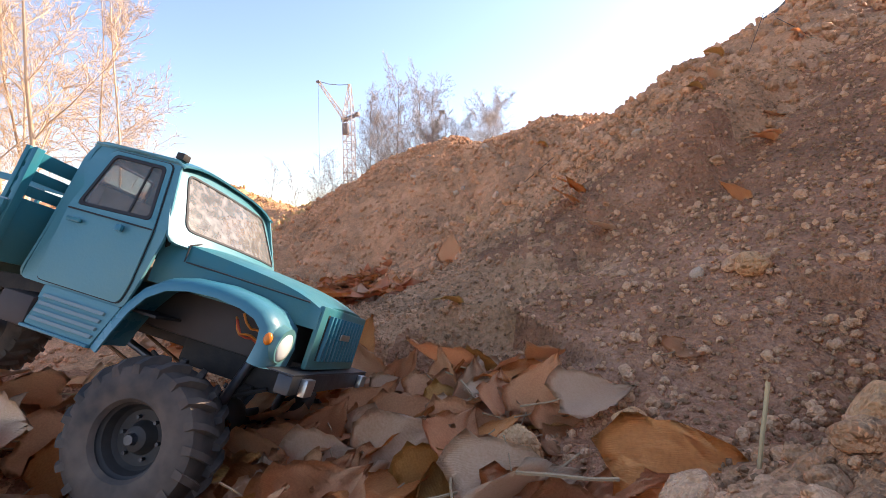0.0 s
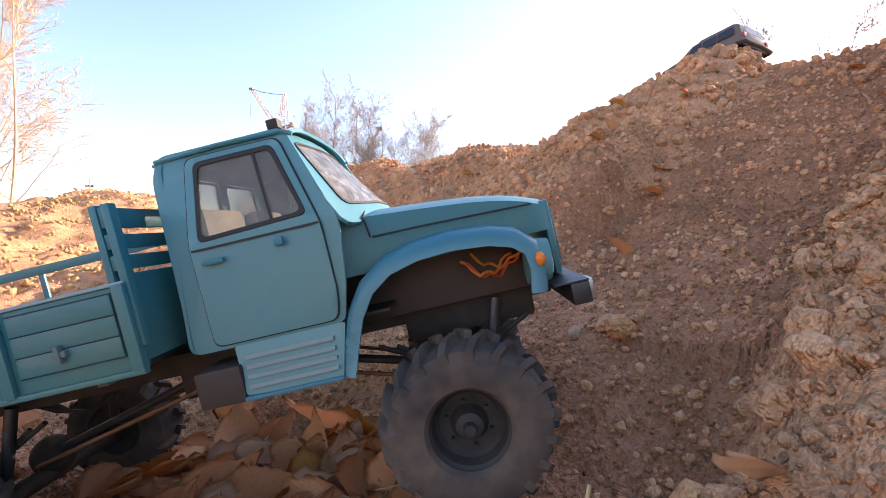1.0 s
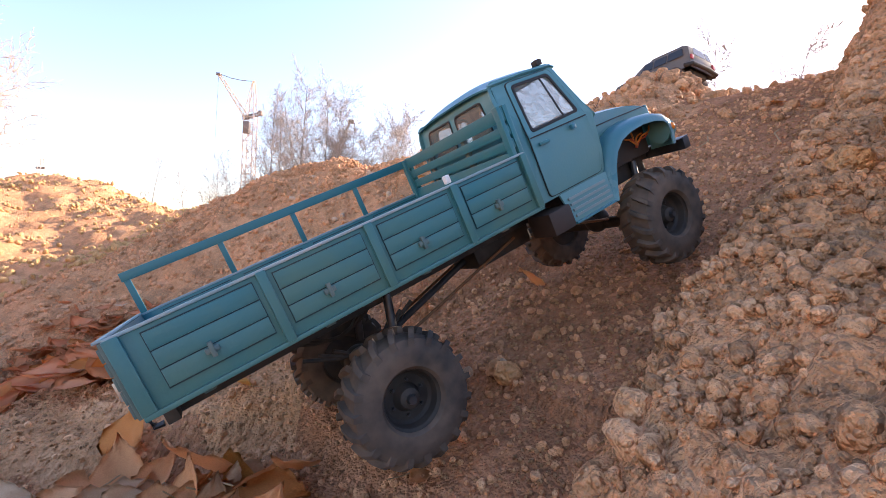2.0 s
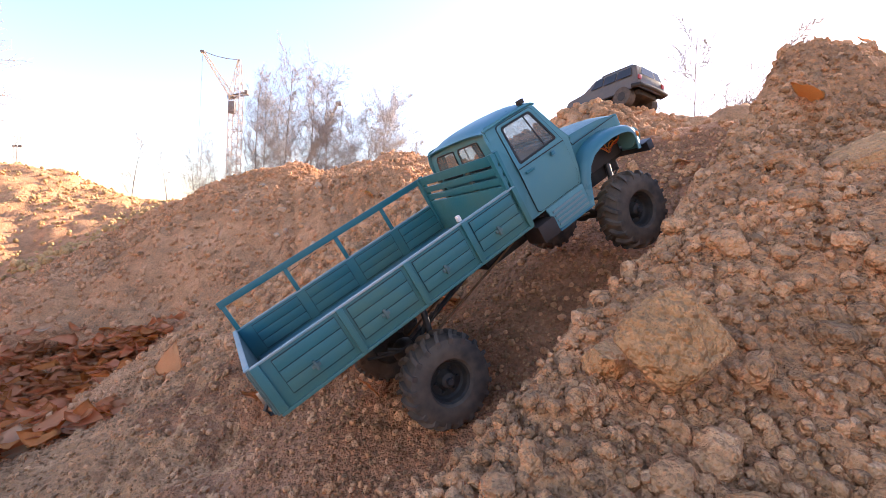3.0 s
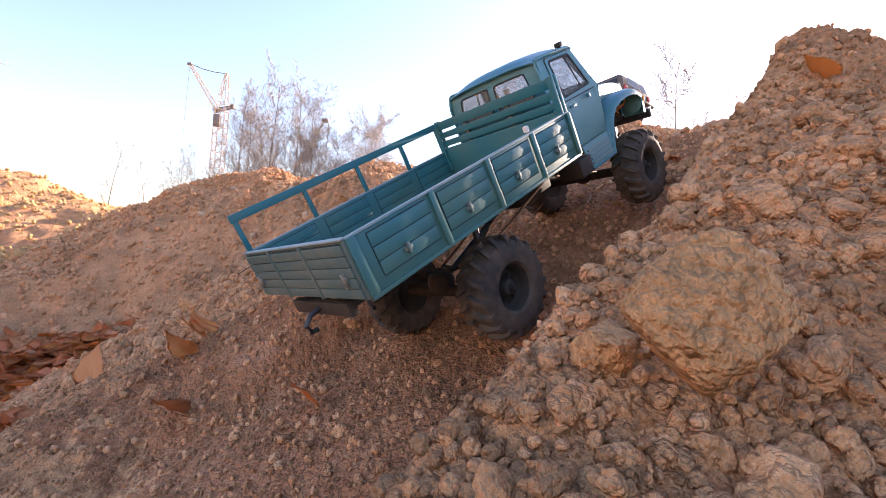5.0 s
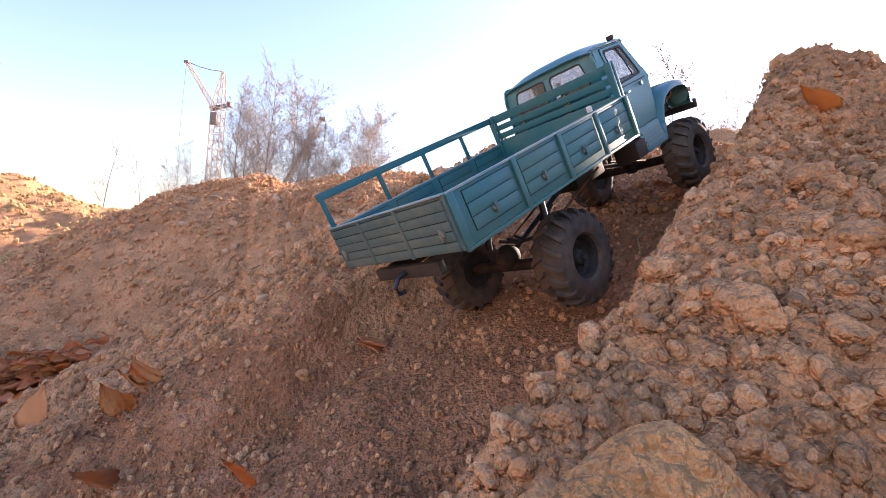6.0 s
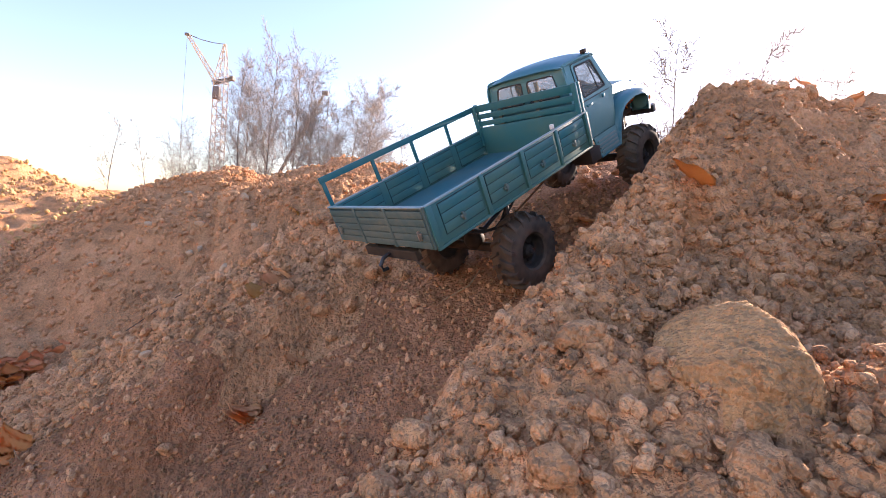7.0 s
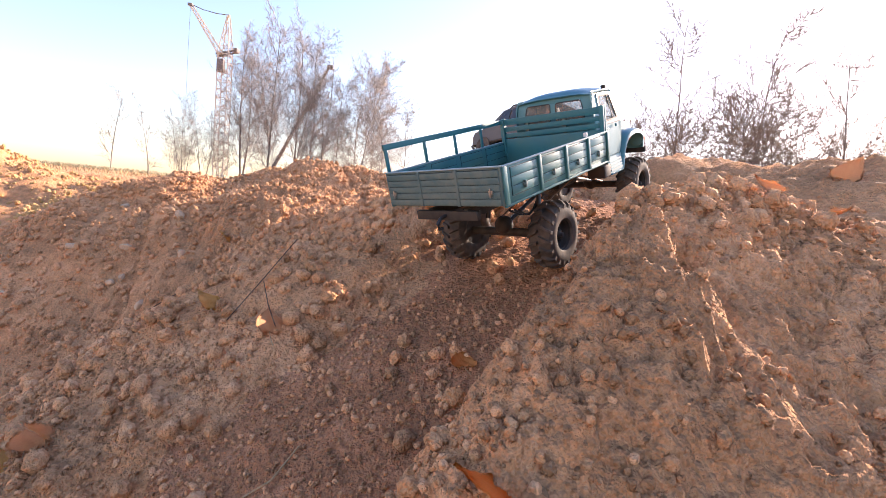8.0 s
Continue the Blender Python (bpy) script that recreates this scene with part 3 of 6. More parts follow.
def part(name, bm, mat, parent, label="", smooth=True, angle=35):
    me = bpy.data.meshes.new(name)
    bm.to_mesh(me)
    bm.free()
    me.materials.append(mat)
    if smooth:
        me.polygons.foreach_set("use_smooth", [True] * len(me.polygons))
        me.set_sharp_from_angle(angle=radians(angle))
    ob = new(name, me)
    ob.parent = parent
    if label:
        ob["label"] = label
    return ob


# ---------------------------------------------------------------- the model lorry
def mirror_y(points):
    return [(x, -y, z) for x, y, z in points]


def build_bed(t):
    P, D = MAT["paint"], MAT["paint_dark"]
    x0, x1, w, zf, zt = -0.157, 0.190, 0.112, 0.135, 0.183
    part("bed_floor", box(bmesh.new(), x0 + 0.004, x1 - 0.006, -w + 0.006, w - 0.006, zf, zf + 0.004, 0.0008), MAT["bed_floor"], t, "scratched dusty blue load floor")
    posts = (-0.061, 0.023, 0.106, 0.187)
    for s in (-1, 1):
        side = part("side_board", box(bmesh.new(), x0, x1, min(s * w, s * (w - 0.0035)), max(s * w, s * (w - 0.0035)), zf - 0.003, zt, 0.0007), P, t, "blue plank-pressed side board")
        y = s * (w + 0.0015)
        ends = (x0 + 0.012, *posts)
        for a, b in zip(ends, ends[1:]):
            # Darker blue-green strip behind the planks, seen as lines in the gaps.
            for yb in (s * (w + 0.0004), s * (w - 0.0039)):
                part("groove_backing", box(bmesh.new(), a + 0.0070, b - 0.0070, yb - 0.0004, yb + 0.0004, zf + 0.0055, zf + 0.0450), MAT["groove"], side)
            for k in range(3):
                z = zf + 0.0065 + k * 0.0128
                part("plank", box(bmesh.new(), a + 0.0075, b - 0.0075, min(y, y - s * 0.0015), max(y, y - s * 0.0015), z, z + 0.0119, 0.0005), P, side)
                yi = s * (w - 0.0035)
                part("plank", box(bmesh.new(), a + 0.0075, b - 0.0075, min(yi, yi - s * 0.0012), max(yi, yi - s * 0.0012), z, z + 0.0119, 0.0005), P, side)
            xm = a * 0.55 + b * 0.45
            bm = box(bmesh.new(), xm - 0.0045, xm + 0.0045, min(y, y + s * 0.003), max(y, y + s * 0.003), zf + 0.014, zf + 0.018, 0.0008)
            box(bm, xm - 0.0015, xm + 0.0015, min(y, y + s * 0.004), max(y, y + s * 0.004), zf + 0.011, zf + 0.0215, 0.0005)
            part("latch", bm, D, side)
        for x in posts:
            part("post", box(bmesh.new(), x - 0.0034, x + 0.0034, min(s * w, s * (w + 0.004)), max(s * w, s * (w + 0.004)), zf - 0.004, zt + 0.001, 0.0009), P, side)
        part("corner_plate", box(bmesh.new(), x0 - 0.0005, x0 + 0.0085, min(s * w, s * (w + 0.003)), max(s * w, s * (w + 0.003)), zf - 0.003, zt + 0.001, 0.0008), P, side)
        part("top_edge", box(bmesh.new(), x0, x1, min(s * (w - 0.004), s * (w + 0.002)), max(s * (w - 0.004), s * (w + 0.002)), zt, zt + 0.0022, 0.0007), MAT["paint_worn"], side, "worn pale top edge")
        part("lower_edge", box(bmesh.new(), x0, x1, min(s * (w - 0.002), s * (w + 0.003)), max(s * (w - 0.002), s * (w + 0.003)), zf - 0.0065, zf - 0.003, 0.0007), P, side)
    gate = part("tailgate", box(bmesh.new(), x0 - 0.003, x0 + 0.0005, -w, w, zf - 0.004, zt + 0.001, 0.0008), D, t, "dark dusty tailgate of five narrow boards")
    part("groove_backing", box(bmesh.new(), x0 - 0.0036, x0 - 0.0028, -w + 0.004, w - 0.004, zf - 0.001, zt - 0.001), MAT["groove"], gate)
    for k in range(5):
        z = zf - 0.0025 + k * 0.0098
        part("board", box(bmesh.new(), x0 - 0.0052, x0 - 0.003, -w + 0.003, w - 0.003, z, z + 0.0089, 0.0006), D, gate)
    part("top_edge", box(bmesh.new(), x0 - 0.0050, x0 + 0.0008, -w, w, zt + 0.0012, zt + 0.0030, 0.0006), MAT["paint_worn"], gate, "worn pale top edge")
    for y in (-0.036, 0.038):
        part("strap", box(bmesh.new(), x0 - 0.0062, x0 - 0.003, y - 0.0025, y + 0.0025, zf - 0.004, zt + 0.001, 0.0006), D, gate)
    for y in (-0.095, 0.095):
        bm = box(bmesh.new(), x0 - 0.008, x0 - 0.004, y - 0.003, y + 0.003, zf + 0.013, zf + 0.019, 0.0006)
        box(bm, x0 - 0.009, x0 - 0.004, y - 0.001, y + 0.001, zf + 0.009, zf + 0.022, 0.0004)
        part("latch", bm, MAT["steel"], gate)
    # slatted headboard, higher than the sides
    head = part("headboard", box(bmesh.new(), 0.184, 0.188, -w + 0.005, w - 0.005, zf, 0.189, 0.0008), P, t, "slatted headboard with gaps")
    for z0, z1 in ((0.1915, 0.2005), (0.2045, 0.2135), (0.2175, 0.230)):
        part("slat", box(bmesh.new(), 0.1845, 0.1875, -w + 0.001, w - 0.001, z0, z1, 0.0006), P, head)
    for y in (-0.1085, 0.1085, 0.052, -0.03):
        tall = 0.2315 if abs(y) > 0.1 else 0.219
        part("upright", box(bmesh.new(), 0.1875, 0.1925, y - 0.0035, y + 0.0035, zf + 0.01, tall, 0.0008), P if abs(y) > 0.1 else D, head)
    part("upright", box(bmesh.new(), 0.1800, 0.1845, -0.112, -0.104, zf + 0.02, 0.2318, 0.0009), P, head)
    part("upright", box(bmesh.new(), 0.1800, 0.1845, 0.104, 0.112, zf + 0.02, 0.2300, 0.0009), P, head)
    # the rail over one side only
    rail = part("rail", box(bmesh.new(), -0.158, 0.1845, 0.1075, 0.1115, 0.2205, 0.2300, 0.0007), P, t, "flat guard rail over one side board")
    for x in (-0.1535, -0.0610, 0.0230, 0.1060):
        part("rail_post", box(bmesh.new(), x - 0.003, x + 0.003, 0.1082, 0.1112, zt, 0.2208, 0.0006), P, rail)
    part("chip", box(bmesh.new(), 0.103, 0.108, -0.113, -0.107, 0.186, 0.1935, 0.0015), MAT["white_paint"], t, "small pale chip of plastic")
    # bearers under the floor
    for x in (-0.12, -0.03, 0.06, 0.15):
        part("cross_bearer", box(bmesh.new(), x - 0.004, x + 0.004, -0.1, 0.1, 0.124, 0.135, 0.0008), D, t)


def cab_side(s):
    """Maps length and height to the side of the cab, which leans in above the belt."""
    def place(u, v):
        y = 0.0915 - (0.0 if v < 0.192 else (v - 0.192) * 0.2) - (0.0 if v > 0.15 else (0.15 - v) * 0.08)
        return Vector((u, s * y, v))
    return place


def build_cab(t):
    P, G = MAT["paint"], MAT["glass"]
    win = [(0.2290, 0.1990), (0.2975, 0.2015), (0.2830, 0.2475), (0.2330, 0.2475)]
    outline = [(0.2050, 0.1280), (0.3060, 0.1280), (0.3120, 0.1500), (0.3175, 0.1900), (0.3155, 0.1985), (0.2930, 0.2590), (0.2080, 0.2590), (0.2030, 0.2450)]
    door_out = [(0.2215, 0.1310), (0.3020, 0.1310), (0.3060, 0.1480), (0.3060, 0.1930), (0.2885, 0.2525), (0.2265, 0.2525), (0.2215, 0.2000)]
    for s in (-1, 1):
        put = cab_side(s)
        part("cab_side", sheet(bmesh.new(), rounded(outline, 0.006), [rounded(win, 0.005)], put, 0.0022), P, t)
        big = [(u + (0.0009 if u > 0.26 else -0.0009), v + (0.0009 if v > 0.19 else -0.0009)) for u, v in door_out]
        part("door_seal", sheet(bmesh.new(), rounded(big, 0.006), [rounded([(0.2275, 0.1975), (0.2990, 0.2000), (0.2842, 0.2490), (0.2318, 0.2490)], 0.005)], lambda u, v: put(u, v) + Vector((0, s * 0.0005, 0)), 0.0004), MAT["rubber"], t)
        door = part("door", sheet(bmesh.new(), rounded(door_out, 0.006), [rounded([(0.2272, 0.1972), (0.2995, 0.1997), (0.2846, 0.2493), (0.2314, 0.2493)], 0.005)], lambda u, v: put(u, v) + Vector((0, s * 0.0014, 0)), 0.0009), P, t, "dusty blue-green cab door")
        belt = [(0.2225, 0.1925), (0.3055, 0.1925), (0.3050, 0.1938), (0.2225, 0.1938)]
        part("belt_crease", sheet(bmesh.new(), belt, [], lambda u, v: put(u, v) + Vector((0, s * 0.0017, 0)), 0.0004), MAT["rubber"], door)
        part("window_seal", sheet(bmesh.new(), rounded([(0.2276, 0.1976), (0.2990, 0.2001), (0.2843, 0.2489), (0.2317, 0.2489)], 0.005), [rounded([(0.2305, 0.2003), (0.2958, 0.2026), (0.2820, 0.2463), (0.2342, 0.2463)], 0.0045)], lambda u, v: put(u, v) + Vector((0, s * 0.0017, 0)), 0.0013), MAT["rubber"], door)
        part("window_pane", sheet(bmesh.new(), rounded([(0.2300, 0.1998), (0.2965, 0.2023), (0.2824, 0.2467), (0.2338, 0.2467)], 0.0045), [], lambda u, v: put(u, v) + Vector((0, s * 0.0006, 0)), 0.0003), G, door)
        part("window_bar", sheet(bmesh.new(), [(0.2758, 0.2010), (0.2776, 0.2010), (0.2720, 0.2470), (0.2704, 0.2470)], [], lambda u, v: put(u, v) + Vector((0, s * 0.0016, 0)), 0.0010), MAT["rubber"], door)
        y = s * 0.0935
        bm = box(bmesh.new(), 0.2285, 0.2425, min(y, y + s * 0.003), max(y, y + s * 0.003), 0.1825, 0.1860, 0.0012)
        part("door_handle", bm, P, door)
        bm = box(bmesh.new(), 0.2760, 0.2820, min(y, y + s * 0.004), max(y, y + s * 0.004), 0.1845, 0.1905, 0.0014)
        part("mirror_bracket", bm, MAT["paint_blue"], door)
    # back wall with two windows
    def back(u, v):
        return Vector((0.2045 + max(0, v - 0.235) * 0.25, u * (1 - max(0, v - 0.192) * 1.9), v))
    holes = [[(-0.070, 0.2105), (-0.006, 0.2105), (-0.006, 0.2475), (-0.066, 0.2475)], [(0.006, 0.2105), (0.070, 0.2105), (0.066, 0.2475), (0.006, 0.2475)]]
    part("cab_back", sheet(bmesh.new(), rounded([(-0.0915, 0.128), (0.0915, 0.128), (0.0915, 0.257), (-0.0915, 0.257)], 0.008), [rounded(h, 0.006) for h in holes], back, 0.0022), P, t)
    for h in holes:
        inner = [(u * 0.97 + (0.001 if u > 0 else -0.001), v + (0.0018 if v < 0.22 else -0.0018)) for u, v in h]
        part("window_seal", sheet(bmesh.new(), rounded(h, 0.006), [rounded(inner, 0.005)], lambda u, v: back(u, v) - Vector((0.0015, 0, 0)), 0.003), MAT["rubber"], t)
        part("back_pane", sheet(bmesh.new(), rounded(inner, 0.005), [], lambda u, v: back(u, v) - Vector((0.0005, 0, 0)), 0.0003), G, t)
    # windscreen in its frame
    def front(u, v):
        k = (v - 0.1965) / 0.0615
        bow = (abs(u) / 0.0915) ** 2
        return Vector((0.3385 - 0.0445 * k - (0.0215 - 0.0145 * max(0, k)) * bow, u * (1 - 0.14 * max(0, k)), v))
    hole = fine(rounded([(-0.078, 0.2010), (0.078, 0.2010), (0.076, 0.2515), (-0.076, 0.2515)], 0.008, 3), 3)
    part("windscreen_frame", sheet(bmesh.new(), fine(rounded([(-0.0915, 0.188), (0.0915, 0.188), (0.0905, 0.2600), (-0.0905, 0.2600)], 0.005, 2), 5), [hole], front, 0.0025), P, t)
    part("windscreen_seal", sheet(bmesh.new(), hole, [fine(rounded([(-0.0762, 0.2028), (0.0762, 0.2028), (0.0742, 0.2497), (-0.0742, 0.2497)], 0.007, 3), 3)], lambda u, v: front(u, v) + Vector((0.0008, 0, 0.0003)), 0.002), MAT["rubber"], t)
    pane = loft(bmesh.new(), [[front(u * 0.0775 / 8, 0.2015 + 0.0495 * j / 4) - Vector((0.0004, 0, 0)) for u in range(-8, 9)] for j in range(5)], caps=False)
    part("windscreen", pane, MAT["dusty_glass"], t, "dusty scratched windscreen")
    # roof, domed
    rows = []
    for i in range(11):
        k = i / 10
        x = 0.2040 + 0.0925 * k
        lift = 0.0100 * (1 - abs(2 * k - 1.1) ** 4 * 0.7) + 0.0035
        row = []
        for j in range(17):
            v = -1 + j / 8
            row.append((x, 0.0795 * v, 0.2545 + lift * (1 - abs(v) ** 3.5)))
        rows.append(row)
    bm = loft(bmesh.new(), rows, caps=False)
    bmesh.ops.solidify(bm, geom=bm.faces[:], thickness=0.002)
    part("roof", bm, MAT["paint_blue"], t, "domed dark blue-green roof")
    for s in (-1, 1):
        part("rain_gutter", bent(bmesh.new(), [(0.2065, s * 0.0795, 0.2555), (0.25, s * 0.0800, 0.2570), (0.292, s * 0.0795, 0.2560), (0.2985, s * 0.0785, 0.2530)], 0.0016, 6), P, t)
    part("roof_lamp", box(bmesh.new(), 0.2820, 0.2900, -0.0755, -0.0665, 0.2600, 0.2665, 0.0014), MAT["black"], t)
    part("cab_floor", box(bmesh.new(), 0.206, 0.335, -0.088, 0.088, 0.1285, 0.1305), MAT["black"], t)
    part("dashboard", box(bmesh.new(), 0.298, 0.314, -0.078, 0.078, 0.172, 0.1975, 0.004), MAT["black"], t)
    for y in (-0.042, 0.042):
        seat = part("seat", box(bmesh.new(), 0.225, 0.272, y - 0.032, y + 0.032, 0.15, 0.172, 0.005), MAT["seat"], t, "tan plastic cab seat")
        part("seat_back", box(bmesh.new(), 0.212, 0.226, y - 0.03, y + 0.03, 0.165, 0.222, 0.006), MAT["seat"], seat)
    bm = bmesh.new()
    ring = [(0.302 + 0.008 * math.sin(a) * 0.5, 0.042 + 0.017 * math.cos(a), 0.203 + 0.012 * math.sin(a)) for a in [k * math.pi / 10 for k in range(21)]]
    part("steering_wheel", bent(bm, ring, 0.0013, 6), MAT["black"], t)
    part("paper_card", box(bmesh.new(), 0.2560, 0.2680, 0.018, 0.0188, 0.2170, 0.2360, 0.0002), MAT["white_paint"], t, "small white paper card behind the glass")
    # step below each door, box behind it
    for s in (-1, 1):
        def step(u, v, s=s):
            return Vector((u, s * (0.0915 + (0.128 - v) * 0.18), v))
        st = part("step", sheet(bmesh.new(), rounded([(0.236, 0.0975), (0.2985, 0.0955), (0.3060, 0.1285), (0.2330, 0.1285)], 0.002), [], step, 0.002), P, t, "ribbed step panel below the door")
        for k in range(4):
            z = 0.1015 + k * 0.0060
            part("rib", sheet(bmesh.new(), [(0.2395, z), (0.2970, z), (0.2975, z + 0.0026), (0.2395, z + 0.0026)], [], lambda u, v: step(u, v) + Vector((0, s * 0.0022, 0)), 0.0022), MAT["paint_dark"], st)
        part("step_lip", box(bmesh.new(), 0.2355, 0.2990, min(s * 0.088, s * 0.100), max(s * 0.088, s * 0.100), 0.0945, 0.0970, 0.0008), MAT["paint_blue"], st)
        part("battery_box", box(bmesh.new(), 0.2050, 0.2360, min(s * 0.062, s * 0.098), max(s * 0.062, s * 0.098), 0.0935, 0.1180, 0.003), MAT["dark_brown"], t, "dark brown box behind the step")


def build_nose(t):
    P = MAT["paint"]
    # bonnet: side walls and a gently domed lid
    rows = []
    for i in range(13):
        k = i / 12
        x = 0.3075 + 0.1425 * k
        half = 0.078 - 0.020 * k ** 0.8
        top = 0.1985 - 0.0120 * k - 0.010 * k ** 6
        row = []
        for j in range(15):
            v = -1 + j / 7
            row.append((x + (0.002 * (1 - v * v) if i == 12 else 0), half * v, top - 0.006 * abs(v) ** 3))
        rows.append([(x, -half - 0.0005, 0.154), (x, -half - 0.0015, 0.168)] + row + [(x, half + 0.0015, 0.168), (x, half + 0.0005, 0.154)])
    part("bonnet", loft(bmesh.new(), rows, caps=True), P, t, "glossy blue-green bonnet", angle=50)
    for s in (-1, 1):
        seam = [(0.333, s * 0.0772, 0.1765), (0.36, s * 0.0740, 0.1762), (0.40, s * 0.0685, 0.1750), (0.440, s * 0.0625, 0.1738)]
        part("bonnet_seam", bent(bmesh.new(), seam, 0.0007, 5), MAT["rubber"], t)
        part("bonnet_seam", bent(bmesh.new(), [(0.3315, s * 0.0772, 0.1765), (0.3295, s * 0.0750, 0.1905), (0.3290, s * 0.060, 0.1955)], 0.0007, 5), MAT["rubber"], t)
        arch = [(0.2975, 0.0960), (0.3030, 0.1120), (0.3110, 0.1320), (0.3220, 0.1480), (0.3380, 0.1590), (0.3580, 0.1640), (0.3820, 0.1655), (0.4060, 0.1630), (0.4220, 0.1580), (0.4320, 0.1490), (0.4345, 0.1350), (0.4320, 0.1190)]
        rows = []
        for i, (x, z) in enumerate(arch):
            a, b = arch[max(i - 1, 0)], arch[min(i + 1, len(arch) - 1)]
            d = Vector((b[0] - a[0], b[1] - a[1])).normalized()
            n = Vector((-d.y, d.x))
            prof = ((0.058, 0.004), (0.074, 0.0042), (0.086, 0.0035), (0.0935, 0.0010), (0.0965, -0.0030), (0.0970, -0.0085))
            rows.append([(x + n.x * o, s * y, z + n.y * o) for y, o in prof])
        bm = loft(bmesh.new(), rows, caps=False)
        bmesh.ops.solidify(bm, geom=bm.faces[:], thickness=0.0018)
        bmesh.ops.recalc_face_normals(bm, faces=bm.faces)
        part("wing", bm, MAT["paint_blue"], t, "rounded front wing over the wheel", angle=60)
        bm = tube(bmesh.new(), (0.426, s * 0.0805, 0.1385), (0.4405, s * 0.0805, 0.1370), 0.0150, 0.0135, 20)
        pod = part("headlight", bm, P, t)
        bm = bmesh.new()
        bmesh.ops.create_uvsphere(bm, u_segments=18, v_segments=10, radius=0.0125, matrix=pose(0.4385, s * 0.0805, 0.1372) @ Matrix.Diagonal((0.35, 1, 1, 1)))
        part("lens", bm, MAT["lens"], pod, "clear domed lens")
        bm = bmesh.new()
        bmesh.ops.create_uvsphere(bm, u_segments=12, v_segments=8, radius=0.0042, matrix=pose(0.4330, s * 0.0955, 0.1400) @ Matrix.Diagonal((0.8, 0.7, 1.1, 1)))
        part("indicator", bm, MAT["orange"], t, "orange indicator lamp")
    # radiator panel with upright slots
    shell = part("radiator_panel", box(bmesh.new(), 0.4475, 0.4525, -0.0585, 0.0585, 0.1220, 0.1745, 0.0022), P, t)
    part("grille_opening", box(bmesh.new(), 0.4520, 0.4532, -0.0465, 0.0465, 0.1300, 0.1680, 0.0008), MAT["black"], shell)
    for k in range(11):
        y = -0.0430 + k * 0.0086
        part("grille_bar", box(bmesh.new(), 0.4528, 0.4562, y - 0.0015, y + 0.0015, 0.1300, 0.1680, 0.0005), MAT["paint_blue"], shell)
    part("badge", box(bmesh.new(), 0.4553, 0.4566, -0.012, 0.012, 0.1495, 0.1550, 0.0008), MAT["steel"], shell, "small plain metal badge")
    bar = part("bumper", box(bmesh.new(), 0.4480, 0.4600, -0.0930, 0.0930, 0.1060, 0.1200, 0.0015), MAT["dark_metal"], t, "scuffed dark metal bumper")
    part("bumper_plate", box(bmesh.new(), 0.4380, 0.4600, -0.0930, 0.0930, 0.1200, 0.1212, 0.0004), MAT["dark_metal"], bar)
    for y in (-0.070, 0.070):
        part("tow_lug", box(bmesh.new(), 0.4600, 0.4660, y - 0.008, y + 0.008, 0.1055, 0.1185, 0.0015), MAT["steel"], bar, "bright bare steel lug")
    # engine bay clutter in the wheel arch
    part("engine_block", box(bmesh.new(), 0.335, 0.430, -0.045, 0.045, 0.095, 0.150, 0.004), MAT["black"], t)
    part("inner_wing", box(bmesh.new(), 0.300, 0.432, -0.058, 0.058, 0.118, 0.160, 0.003), MAT["dark_brown"], t)
    for k, (z, m) in enumerate(((0.146, "wire_orange"), (0.143, "wire_red"), (0.149, "wire_orange"))):
        pts = [(0.385 + 0.035 * a / 10 + 0.004 * k, -0.064 - 0.006 * math.sin(a * 0.6 + k), z - 0.012 * math.sin(a * math.pi / 10) + 0.002 * math.sin(a * 1.7 + k)) for a in range(11)]
        part("wire", bent(bmesh.new(), pts, 0.0011, 6), MAT[m], t, "loose coloured wire")


